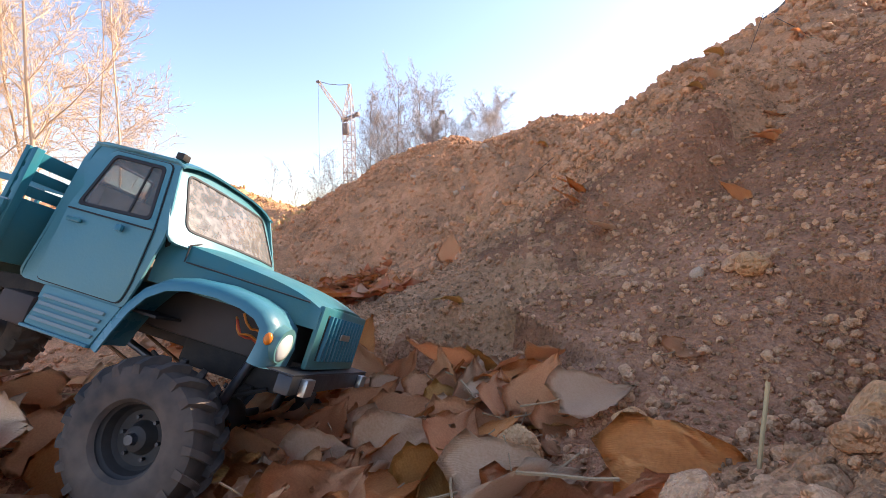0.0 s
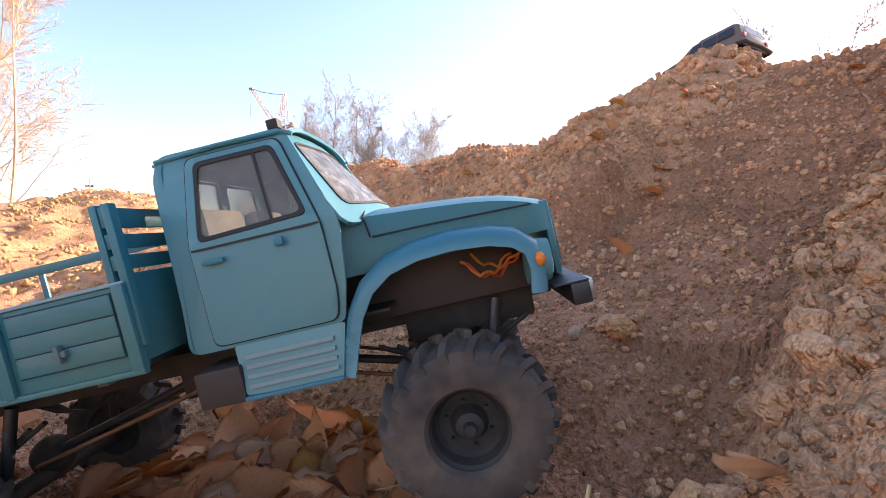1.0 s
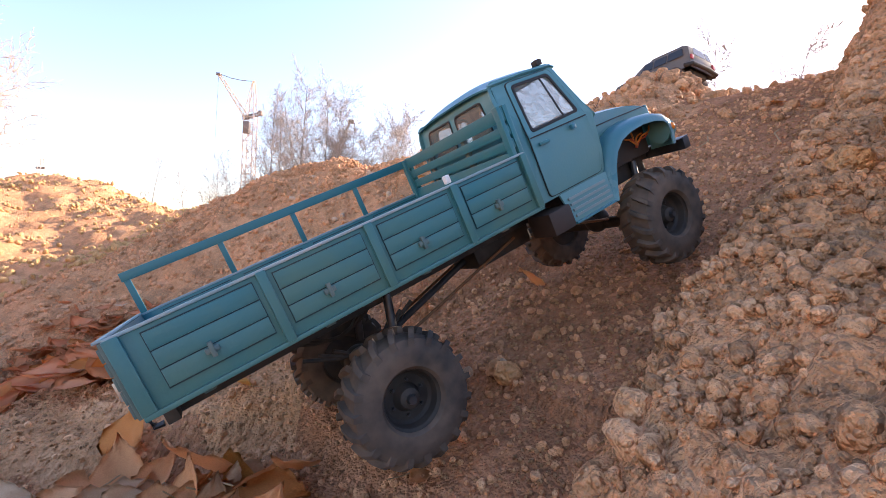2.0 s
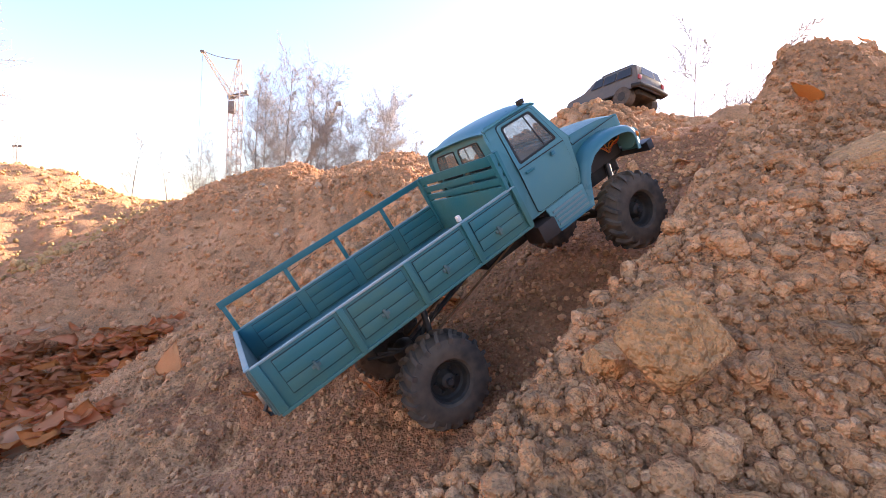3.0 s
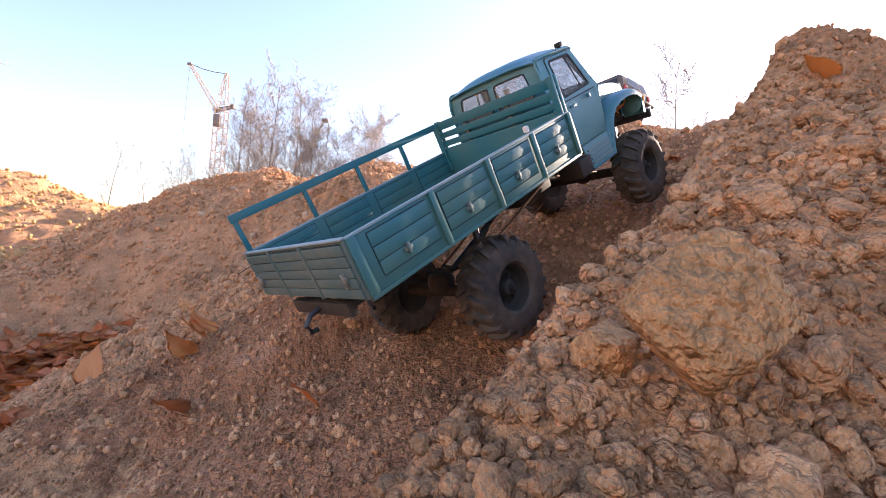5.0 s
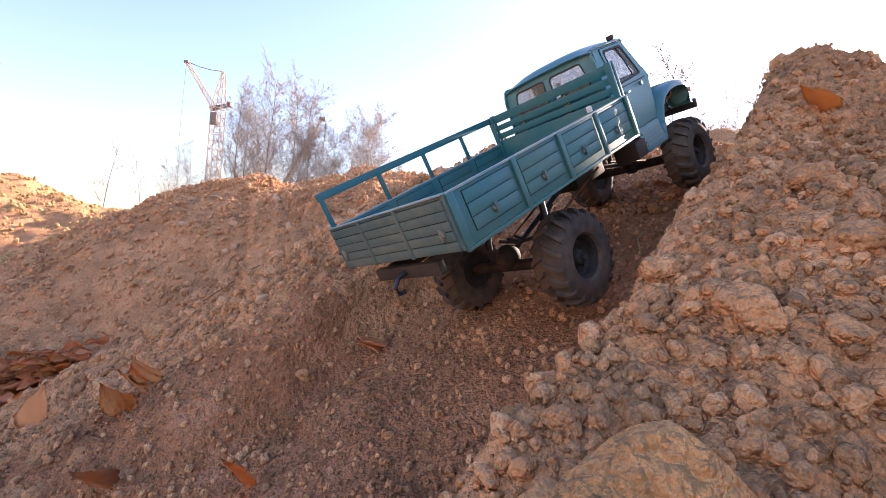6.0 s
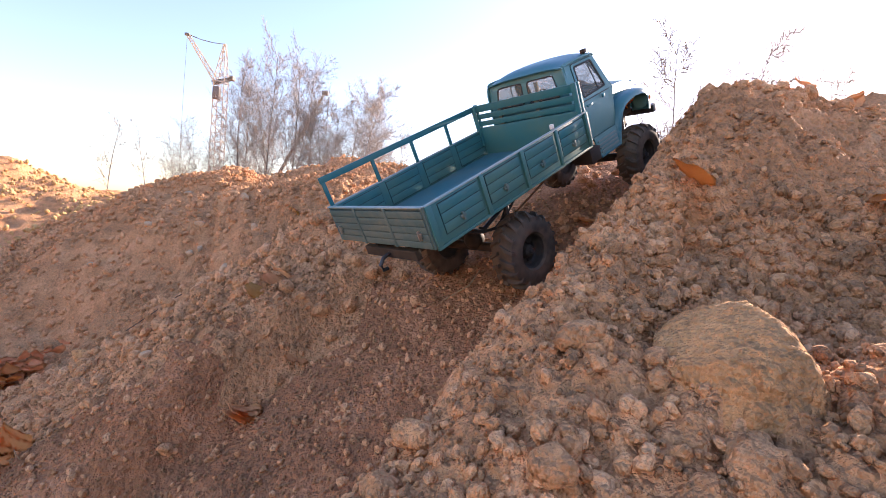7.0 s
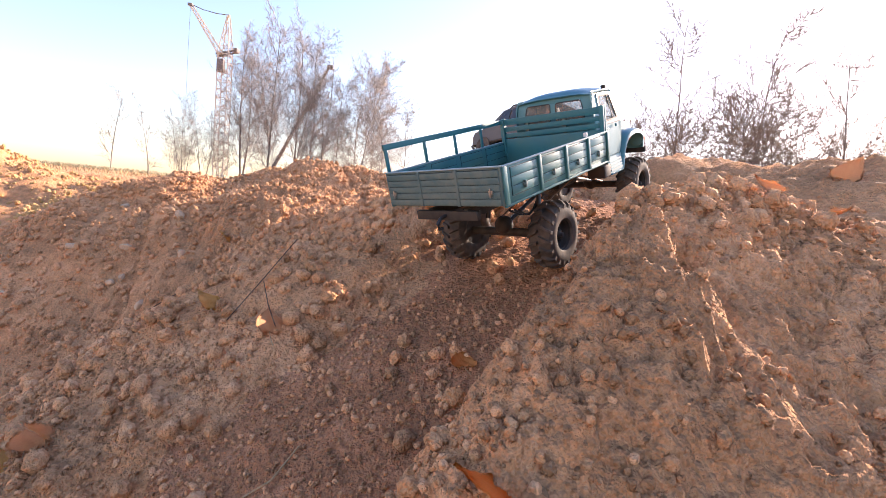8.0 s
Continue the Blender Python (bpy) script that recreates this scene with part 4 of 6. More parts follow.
def build_chassis(t):
    B = MAT["black"]
    for s in (-1, 1):
        part("frame_rail", box(bmesh.new(), -0.150, 0.445, min(s * 0.032, s * 0.040), max(s * 0.032, s * 0.040), 0.108, 0.124, 0.001), B, t)
        for x in (0.0, 0.368):
            bm = bmesh.new()
            for k in range(3):
                L = 0.055 - 0.013 * k
                bent(bm, [(x - L, s * 0.048, 0.098 - 0.0026 * k), (x - L / 2, s * 0.048, 0.084 - 0.0026 * k * 0.6), (x, s * 0.048, 0.078 - 0.0026 * k * 0.3), (x + L / 2, s * 0.048, 0.084 - 0.0026 * k * 0.6), (x + L, s * 0.048, 0.098 - 0.0026 * k)], 0.0019, 6)
            part("leaf_spring", bm, B, t)
            bm = tube(bmesh.new(), (x + 0.02, s * 0.055, 0.062), (x + 0.035, s * 0.05, 0.115), 0.0042, seg=12)
            part("damper", bm, MAT["dark_metal"], t)
        part("link_rod", tube(bmesh.new(), (0.02, s * 0.03, 0.06), (0.20, s * 0.036, 0.100), 0.0017, seg=8), MAT["rusty"], t, "thin rusty suspension rod")
        part("link_rod", tube(bmesh.new(), (0.35, s * 0.03, 0.06), (0.235, s * 0.036, 0.096), 0.0017, seg=8), MAT["rusty"], t, "thin rusty suspension rod")
    for x in (0.0, 0.368):
        za = 0.0435 if x < 0.1 else 0.05
        axle = part("axle", tube(bmesh.new(), (x, -0.075, za), (x, 0.075, za), 0.0075, seg=14), B, t)
        bm = bmesh.new()
        bmesh.ops.create_uvsphere(bm, u_segments=14, v_segments=10, radius=0.017, matrix=pose(x, 0.006, 0.056))
        part("differential", bm, B, axle)
    part("drive_shaft", tube(bmesh.new(), (0.015, 0.0, 0.062), (0.16, 0.0, 0.098), 0.0036, seg=10), MAT["dark_metal"], t)
    part("drive_shaft", tube(bmesh.new(), (0.355, 0.0, 0.062), (0.22, 0.0, 0.098), 0.0036, seg=10), MAT["dark_metal"], t)
    part("gearbox", box(bmesh.new(), 0.15, 0.23, -0.028, 0.028, 0.085, 0.112, 0.004), B, t)
    hook = bent(bmesh.new(), [(-0.150, 0.0, 0.116), (-0.168, 0.0, 0.114), (-0.176, 0.0, 0.107), (-0.174, 0.0, 0.099), (-0.167, 0.0, 0.098)], 0.0028, 8)
    part("tow_hook", hook, MAT["dark_metal"], t, "worn dark towing hook")
    part("rear_beam", box(bmesh.new(), -0.156, -0.147, -0.06, 0.06, 0.108, 0.122, 0.001), B, t)


def tyre_mesh():
    """A balloon tyre with two rows of slanted lugs; the axle is the y axis, the outer face at -y."""
    bm = bmesh.new()
    R, n = 0.0512, 44
    prof = [(0.0250, -0.0165), (0.0275, -0.0200), (0.0350, -0.0218), (0.0430, -0.0212), (0.0492, -0.0185), (R, -0.0120), (R + 0.0006, 0.0), (R, 0.0120), (0.0492, 0.0185), (0.0430, 0.0212), (0.0350, 0.0218), (0.0275, 0.0200), (0.0250, 0.0165)]
    rows = [[(r * math.cos(2 * math.pi * k / n), y, r * math.sin(2 * math.pi * k / n)) for r, y in prof] for k in range(n + 1)]
    loft(bm, rows, caps=False)
    bmesh.ops.remove_doubles(bm, verts=bm.verts, dist=0.0001)
    lugs = 19
    for i in range(lugs):
        for s in (-1, 1):
            a0 = 2 * math.pi * (i + (0.5 if s > 0 else 0)) / lugs
            sec = []
            for k in range(4):
                y = s * (0.0015 + 0.0195 * k / 3)
                a = a0 + 0.17 * k / 3
                top = (0.0572, 0.0569, 0.0556, 0.0505)[k]
                low = (0.0505, 0.0502, 0.0487, 0.0437)[k]
                half = (0.050, 0.052, 0.056, 0.060)[k]
                sec.append([(rr * math.cos(a + h), y, rr * math.sin(a + h)) for rr, h in ((low, -half * 1.15), (top, -half * 0.75), (top, half * 0.75), (low, half * 1.15))])
            loft(bm, sec, closed=True, caps=True)
    bmesh.ops.recalc_face_normals(bm, faces=bm.faces)
    return bm


def rim_mesh():
    bm = bmesh.new()
    n = 32
    prof = [(0.0262, -0.0178), (0.0272, -0.0172), (0.0262, -0.0140), (0.0235, -0.0125), (0.0215, -0.0060), (0.0190, -0.0035), (0.0120, -0.0030), (0.0100, -0.0060), (0.0085, -0.0105), (0.0045, -0.0125), (0.0001, -0.0128)]
    rows = [[(r * math.cos(2 * math.pi * k / n), y, r * math.sin(2 * math.pi * k / n)) for r, y in prof] for k in range(n + 1)]
    loft(bm, rows, caps=False)
    bmesh.ops.remove_doubles(bm, verts=bm.verts, dist=0.00008)
    bmesh.ops.recalc_face_normals(bm, faces=bm.faces)
    for f in bm.faces:
        if f.normal.y > 0.3:
            f.normal_flip()
    tube(bm, (0, 0.016, 0), (0, 0.002, 0), 0.0255, seg=24)
    return bm


def build_wheels(t):
    wheels = []
    for x in (0.0, 0.368):
        for s in (-1, 1):
            rim = part("wheel", rim_mesh(), MAT["rim"], t, "deep black dished wheel")
            part("tyre", tyre_mesh(), MAT["tyre"], rim, "chunky dusty off-road tyre with deep lugs", angle=28)
            for k in range(6):
                a = 2 * math.pi * k / 6
                part("wheel_nut", tube(bmesh.new(), (0.0145 * math.cos(a), -0.0065, 0.0145 * math.sin(a)), (0.0145 * math.cos(a), -0.002, 0.0145 * math.sin(a)), 0.0014, seg=6), MAT["dark_metal"], rim)
            part("hub_cap", tube(bmesh.new(), (0, -0.0165, 0), (0, -0.010, 0), 0.0036, 0.0050, 8), MAT["dark_metal"], rim)
            wheels.append((rim, x, s))
    return wheels


truck = tagged(new("truck"), "blue-green weathered model lorry with dropside load bed", "toy truck")
build_bed(truck)
build_cab(truck)
build_nose(truck)
build_chassis(truck)
WHEELS = build_wheels(truck)


# ---------------------------------------------------------------- stones, clods, boulders
def height(x, y):
    return float(ground_height(np.array([x]), np.array([y]))[0])


def lump(seed, sub=2, rough=0.28, flat=0.75, angular=0.0):
    """An uneven clod of clay of about unit size."""
    bm = bmesh.new()
    bmesh.ops.create_icosphere(bm, subdivisions=sub, radius=0.5)
    off = Vector((seed * 7.13, seed * 3.7, seed * 1.9))
    rnd = random.Random(seed)
    cuts = [(Vector((rnd.uniform(-1, 1), rnd.uniform(-1, 1), rnd.uniform(-1, 1))).normalized(), rnd.uniform(0.30, 0.42)) for _ in range(int(angular))]
    for v in bm.verts:
        p = v.co.copy()
        k = 1 + rough * noise.noise(p * 2.6 + off) + rough * 0.5 * noise.noise(p * 6.0 + off) + rough * 0.25 * noise.noise(p * 14 + off)
        if sub > 4:
            k += 0.012 * noise.noise(p * 34 + off) - 0.05 * max(0.0, noise.noise(p * 17 - off) - 0.28)
        p = p * k
        for d, lim in cuts:
            over = p.dot(d) - lim
            if over > 0:
                p -= d * over * 0.85
        v.co = Vector((p.x, p.y, p.z * flat))
    return bm


def lump_mesh(name, seed, mat, sub=2, rough=0.28, flat=0.75, angular=0):
    bm = lump(seed, sub, rough, flat, angular)
    me = bpy.data.meshes.new(name)
    bm.to_mesh(me)
    bm.free()
    me.materials.append(mat)
    me.polygons.foreach_set("use_smooth", [True] * len(me.polygons))
    return me


def boulder(x, y, size, turn, seed, label, sink=0.25, flat=0.8, lift=None):
    ob = new("boulder", lump_mesh("boulder", seed, MAT["boulder"], 6, 0.13, flat, 8))
    z = height(x, y) if lift is None else lift
    ob.matrix_basis = pose(x, y, z + size[2] * (0.5 - sink) * flat, *turn) @ Matrix.Diagonal((*size, 1))
    return tagged(ob, label, "boulder")


boulder(0.712, 0.572, (0.082, 0.058, 0.084), (12, -24, 15), 3, "large ochre boulder of hard clay on the bank", 0.5, 0.85, 0.523)
boulder(0.978, 0.712, (0.076, 0.098, 0.150), (-38, 14, 12), 8, "large pale angular boulder half sunk in the bank", 0.5, 0.85, 0.659)
boulder(0.683, 0.622, (0.042, 0.036, 0.042), (0, 10, 60), 12, "rounded lump of hard clay beside the boulder", 0.2)
boulder(0.612, 0.450, (0.060, 0.032, 0.034), (5, 0, 20), 15, "flat pale clay stone lying on the bank", 0.2, 0.7)
boulder(0.735, 0.512, (0.050, 0.045, 0.050), (15, 0, 80), 18, "rounded pale clay stone on the bank", 0.2, 0.8)
boulder(0.173, 0.512, (0.040, 0.036, 0.044), (10, 5, 10), 21, "rough sandstone lump among fallen leaves", 0.2, 0.9)
boulder(0.253, 0.521, (0.026, 0.024, 0.026), (0, 15, 50), 24, "small sandy stone among fallen leaves", 0.2, 0.9)
boulder(0.360, 0.445, (0.036, 0.044, 0.040), (0, 0, 0), 26, "smooth clay lump at the foot of the bank", 0.2, 0.8)
boulder(0.398, 0.700, (0.040, 0.036, 0.036), (0, 0, 40), 27, "round clay clod on the slope", 0.2, 0.8)
boulder(-0.02, 1.66, (0.10, 0.06, 0.05), (20, 10, 30), 28, "dark jutting clay ledge on the slope", 0.4, 0.8)

rnd = random.Random(5)
CLODS = [lump_mesh("clod", 40 + k, MAT["clod"], 3, 0.30, 0.78, 5) for k in range(8)]


def bank(x, y):
    """How thickly clods lie: most on the near bank, few in the track."""
    d, _ = lane(np.array([x]), np.array([y]))
    if d[0] < 0.20:
        return 0.06
    near = math.exp(-(((x - 0.75) / 0.33) ** 2 + ((y - 0.55) / 0.22) ** 2))
    heap = math.exp(-(((x - 1.12) / 0.12) ** 2 + ((y - 1.88) / 0.12) ** 2))
    foot = math.exp(-(((x - 0.32) / 0.2) ** 2 + ((y - 0.45) / 0.2) ** 2))
    return min(1.0, 0.04 + 0.95 * near + heap + 0.7 * foot)


count = 0
while count < 290:
    x, y = rnd.uniform(0.1, 1.6), rnd.uniform(0.3, 2.0)
    if rnd.random() > bank(x, y) or (abs(x - 1.4) < 0.25 and abs(y - 1.0) < 0.2 and rnd.random() < 0.8):
        continue
    s = 0.011 + 0.024 * rnd.random() ** 3.0
    ob = new("clod", CLODS[count % 8])
    ob.matrix_basis = pose(x, y, height(x, y) + s * 0.16, rnd.uniform(0, 360), rnd.uniform(0, 40), rnd.uniform(0, 360)) @ Matrix.Diagonal((s * rnd.uniform(0.8, 1.3), s * rnd.uniform(0.8, 1.2), s, 1))
    tagged(ob, "rounded lump of dry sandy clay on the bank", "clod", "clods on the bank")
    count += 1


def crumbs(name, n, area, size, power, label, thick, sub=1, seed=1, mat="clod", heavy=False):
    """A great many small lumps over an area, as one sheet of stuff."""
    r = np.random.RandomState(seed)
    shapes = []
    for k in range(10):
        bm = lump(100 + k, sub, 0.34, 0.8, 4 if sub > 1 else 2)
        bm.verts.ensure_lookup_table()
        shapes.append((np.array([v.co[:] for v in bm.verts]), np.array([[v.index for v in f.verts] for f in bm.faces])))
        bm.free()
    x, y = r.uniform(area[0], area[1], n * 4), r.uniform(area[2], area[3], n * 4)
    keep = r.uniform(0, 1, n * 4) < thick(x, y)
    x, y = x[keep][:n], y[keep][:n]
    z = ground_height(x, y)
    s = size[0] + (size[1] - size[0]) * r.uniform(0, 1, len(x)) ** power
    vs, fs, base = [], [], 0
    for i in range(len(x)):
        v, f = shapes[i % 10]
        a = r.uniform(0, 6.28, 3)
        m = np.array(Euler(a).to_matrix())
        p = (v * (s[i] * r.uniform(0.75, 1.25, 3))) @ m.T + (x[i], y[i], z[i] + s[i] * 0.18)
        vs.append(p)
        fs.append(f + base)
        base += len(v)
    ob = new(name, mesh_from(name, np.concatenate(vs), np.concatenate(fs), [MAT[mat]], sub > 1))
    return tagged(ob, label, "crumbs", kind="stuff")


def thick_near(x, y):
    d, _ = lane(x, y)
    near = np.exp(-(((x - 0.85) / 0.55) ** 2 + ((y - 0.62) / 0.36) ** 2))
    crust = np.exp(-(((x - 1.36) / 0.2) ** 2 + ((y - 1.05) / 0.16) ** 2))
    patch = 0.5 + 0.5 * value_noise(x * 6, y * 6, 31)
    return np.where(d < 0.13, 0.4, (0.5 + 0.7 * near) * (0.35 + 0.65 * patch) * (1 - 0.65 * crust))


def thick_bank(x, y):
    d, _ = lane(x, y)
    return np.where(d < 0.22, 0.04, np.exp(-(((x - 0.72) / 0.26) ** 2 + ((y - 0.55) / 0.16) ** 2)))


def thick_heap(x, y):
    return np.exp(-(((x - 1.12) / 0.13) ** 2 + ((y - 1.88) / 0.13) ** 2))


def thick_far(x, y):
    d, _ = lane(x, y)
    return np.where(d < 0.15, 0.05, 0.35 + 0.65 * np.clip(value_noise(x * 3, y * 3, 33) + 0.3, 0, 1))


def thick_crust(x, y):
    d, _ = lane(x, y)
    return np.where(d < 0.21, 0.05, np.clip(0.6 + value_noise(x * 8, y * 8, 36), 0.1, 1))


def thick_mound(x, y):
    return 0.35 + 0.65 * np.clip(value_noise(x * 1.5, y * 1.5, 35) + 0.4, 0, 1)


crumbs("crumbs", 5200, (-0.30, 1.70, 0.28, 1.5), (0.006, 0.013), 2.2, "small crumbs of dry clay strewn over the slope", thick_near, 2, 1)
crumbs("bank_clods", 2000, (0.40, 1.15, 0.33, 0.88), (0.006, 0.017), 1.9, "rounded lumps of dry clay heaped on the bank", thick_bank, 2, 6)
crumbs("crust_clods", 1500, (0.85, 1.40, 0.72, 1.06), (0.005, 0.016), 2.0, "broken lumps of dry clay crust on the bank", thick_crust, 2, 8)
crumbs("fine_crumbs", 42000, (-0.3, 1.6, 0.28, 1.5), (0.0022, 0.0065), 1.5, "fine crumbs of dry clay strewn over the slope", thick_near, 1, 2)
crumbs("far_crumbs", 26000, (-1.9, 1.6, 1.2, 4.0), (0.006, 0.036), 2.6, "clods and crumbs on the slope behind the track", thick_far, 1, 3)
crumbs("mound_crumbs", 9000, (-6.5, -1.9, 3.0, 8.8), (0.012, 0.075), 3.4, "clods of yellow sandy clay on the sunlit mounds", thick_mound, 1, 7, "pale_clod")
crumbs("heap_crumbs", 300, (0.95, 1.3, 1.7, 2.05), (0.02, 0.055), 1.8, "heap of sunlit clay clods on the crest", thick_heap, 2, 4)

STONES = [lump_mesh("stone", 60 + k, MAT["stone"], 3, 0.2, 0.7, 4) for k in range(4)]
for k, (x, y, s) in enumerate(((-0.557, 3.187, 0.05), (-0.558, 2.832, 0.06), (-0.281, 2.675, 0.05), (-0.300, 2.80, 0.06), (0.38, 1.20, 0.022), (-0.04, 2.48, 0.05), (-0.24, 2.68, 0.04), (-0.73, 2.68, 0.05), (-0.15, 2.95, 0.05), (0.0, 2.7, 0.05), (0.398, 0.72, 0.024), (0.36, 0.74, 0.018))):
    ob = new("stone", STONES[k % 4])
    ob.matrix_basis = pose(x, y, height(x, y) + s * 0.1, 10 * k, 7 * k, 47 * k) @ Matrix.Diagonal((s, s * 0.8, s * 0.9, 1))
    tagged(ob, "pale whitish stone lying on the slope", "stone", "pale stones")


# ---------------------------------------------------------------- leaves and twigs
def leaf_shape(seed, curl, n=12, mcol=8):
    """A broad poplar leaf of unit length along y with a stalk, cupped and twisted: vertices and faces."""
    r = random.Random(seed)
    bm = bmesh.new()
    rows = []
    a, b, c = r.uniform(0.3, 1.0) * curl, r.uniform(-0.6, 0.8) * curl, r.uniform(-0.5, 0.5) * curl
    ph = r.uniform(0, 6)
    for i in range(n + 1):
        t = i / n
        half = 0.47 * (math.sin(math.pi * min(1, (t + 0.04) ** 0.62)) ** 0.85) * (1 - 0.30 * t) + 0.004
        half *= 1 + 0.07 * math.sin(i * 2.4 + ph)
        row = []
        for j in range(mcol + 1):
            u = -1 + 2 * j / mcol
            jag = 1 + (0.05 * math.sin(i * 3.1 + ph + u) if abs(u) == 1 else 0)
            x, y = u * half * jag, t - 0.25 * abs(u) ** 2 * (1 - t) * 0.4
            z = a * (abs(u) * half) ** 1.6 * 1.3 + b * (t - 0.4) ** 2 * 0.9 + c * u * half * (t - 0.5) + 0.02 * math.sin(7 * u + 3 * t * 4 + ph) * (0.5 + curl) + 0.012 * math.sin(19 * t + 5 * u + ph)
            row.append(bm.verts.new((x, y, z)))
        rows.append(row)
    for p, q in zip(rows, rows[1:]):
        for j in range(mcol):
            bm.faces.new((p[j], p[j + 1], q[j + 1], q[j]))
    bmesh.ops.solidify(bm, geom=bm.faces[:], thickness=0.006)
    return bm, rows[0][mcol // 2].co.copy()


LEAVES = []
for k in range(10):
    kind = ("leaf_brown", "leaf_orange", "leaf_pale", "leaf_brown", "leaf_yellow", "leaf_brown", "leaf_pale", "leaf_brown", "leaf_orange", "leaf_brown")[k]
    bm, base = leaf_shape(200 + k, 0.35 + 0.12 * k % 0.9)
    me = bpy.data.meshes.new("leaf")
    bm.to_mesh(me)
    bm.free()
    me.materials.append(MAT[kind])
    me.polygons.foreach_set("use_smooth", [True] * len(me.polygons))
    sb = bent(bmesh.new(), [(0, 0.03, base.z + 0.002), (0.01, -0.12, base.z - 0.01), (0.03, -0.3, base.z + 0.02), (0.07, -0.5, base.z + 0.07)], 0.011, 5)
    st = bpy.data.meshes.new("stalk")
    sb.to_mesh(st)
    sb.free()
    st.materials.append(MAT["stalk"])
    LEAVES.append((me, st, kind))
WORDS = {"leaf_brown": "curled dry brown poplar leaf on the clay", "leaf_orange": "dry orange-brown poplar leaf on the clay", "leaf_pale": "faded pale poplar leaf lying dry on the clay", "leaf_yellow": "yellowed poplar leaf lying on the clay"}


def leaf(k, x, y, size, tilt=(0, 0), turn=0.0, up=0.012):
    me, st, kind = LEAVES[k]
    ob = new("leaf", me)
    ob.matrix_basis = pose(x, y, height(x, y) + up, tilt[0], tilt[1], turn) @ Matrix.Diagonal((size, size, size, 1))
    tagged(ob, WORDS[kind], "leaf", "fallen leaves")
    stalk = new("stalk", st)
    stalk.parent = ob
    return ob


# the leaves at the foot of the bank
leaf(1, 0.232, 0.446, 0.105, (0, 30), -92, 0.018)
leaf(2, 0.205, 0.545, 0.062, (8, 24), -70, 0.022)
leaf(3, 0.180, 0.560, 0.060, (55, 20), -20, 0.012)
leaf(6, 0.128, 0.612, 0.052, (68, 8), 20, 0.006)
leaf(3, 0.090, 0.640, 0.062, (66, -15), -25, 0.004)
leaf(2, 0.098, 0.565, 0.062, (6, 8), -80, 0.022)
leaf(0, 0.040, 0.570, 0.080, (20, 34), -70, 0.018)
leaf(5, 0.010, 0.580, 0.070, (35, 20), -40, 0.014)
leaf(2, 0.140, 0.455, 0.085, (6, 22), -70, 0.018)
leaf(9, 0.190, 0.430, 0.060, (8, 16), -100, 0.014)
leaf(6, 0.060, 0.500, 0.075, (24, 30), -60, 0.022)
leaf(2, -0.005, 0.500, 0.070, (20, 36), -75, 0.020)
leaf(3, -0.050, 0.510, 0.075, (30, 30), -50, 0.016)
leaf(4, -0.110, 0.475, 0.080, (24, 32), -75, 0.020)
leaf(6, -0.150, 0.462, 0.060, (30, 28), -60, 0.020)
leaf(2, -0.255, 0.440, 0.095, (18, 36), -80, 0.022)
leaf(1, -0.230, 0.410, 0.090, (20, 30), -95, 0.020)
leaf(8, -0.175, 0.440, 0.070, (30, 30), -40, 0.016)
leaf(5, -0.085, 0.455, 0.075, (15, 30), -85, 0.018)
leaf(0, -0.030, 0.470, 0.070, (25, 20), -95, 0.018)
leaf(4, 0.080, 0.81, 0.038, (15, 10), 110, 0.008)
leaf(1, 0.252, 1.07, 0.055, (35, 0), 70, 0.010)
leaf(0, -0.034, 1.29, 0.075, (75, 0), -10, 0.02)
leaf(9, 0.305, 0.615, 0.042, (5, 12), -60, 0.006)
leaf(6, 0.372, 0.422, 0.036, (35, -10), 165, 0.006)
leaf(8, -0.060, 0.760, 0.070, (60, 10), -20, 0.010)
leaf(3, 0.200, 0.665, 0.050, (30, 20), 160, 0.010)
leaf(7, -0.02, 0.72, 0.065, (55, -15), 20, 0.010)
leaf(5, 0.020, 0.70, 0.060, (60, 15), -40, 0.010)
# single leaves up the slope
leaf(3, 1.460, 1.261, 0.036, (35, -30), 40, 0.012)
leaf(7, 1.520, 1.255, 0.030, (25, 15), 200, 0.008)
leaf(1, 1.100, 0.955, 0.046, (35, 5), 90, 0.004)
leaf(8, 1.262, 0.928, 0.042, (25, 10), 250, 0.006)
leaf(1, 0.260, 1.110, 0.055, (30, 10), 60, 0.012)
leaf(8, 0.262, 1.098, 0.045, (40, 0), 120, 0.010)
leaf(0, 0.475, 0.920, 0.045, (40, 10), 100, 0.008)
leaf(4, 0.525, 1.258, 0.050, (30, 10), 40, 0.010)
leaf(9, 0.583, 1.085, 0.045, (15, 5), 70, 0.006)
leaf(9, 0.795, 1.440, 0.055, (40, 10), 30, 0.010)
leaf(8, 1.100, 1.300, 0.042, (15, 0), 10, 0.006)
leaf(4, 0.655, 1.540, 0.055, (35, 10), 60, 0.010)
leaf(0, 1.757, 1.512, 0.055, (60, 20), -60, 0.010)
leaf(4, 0.215, 2.664, 0.085, (30, 10), 60, 0.012)
leaf(9, 0.540, 1.285, 0.045, (30, 10), 30, 0.008)
leaf(2, 0.560, 1.300, 0.040, (40, 0), 120, 0.010)
leaf(5, 0.590, 1.09, 0.045, (10, 0), 75, 0.006)
leaf(3, 0.62, 1.17, 0.045, (20, 10), 10, 0.008)
leaf(2, 0.30, 0.98, 0.050, (20, 0), 100, 0.008)
placed = 0
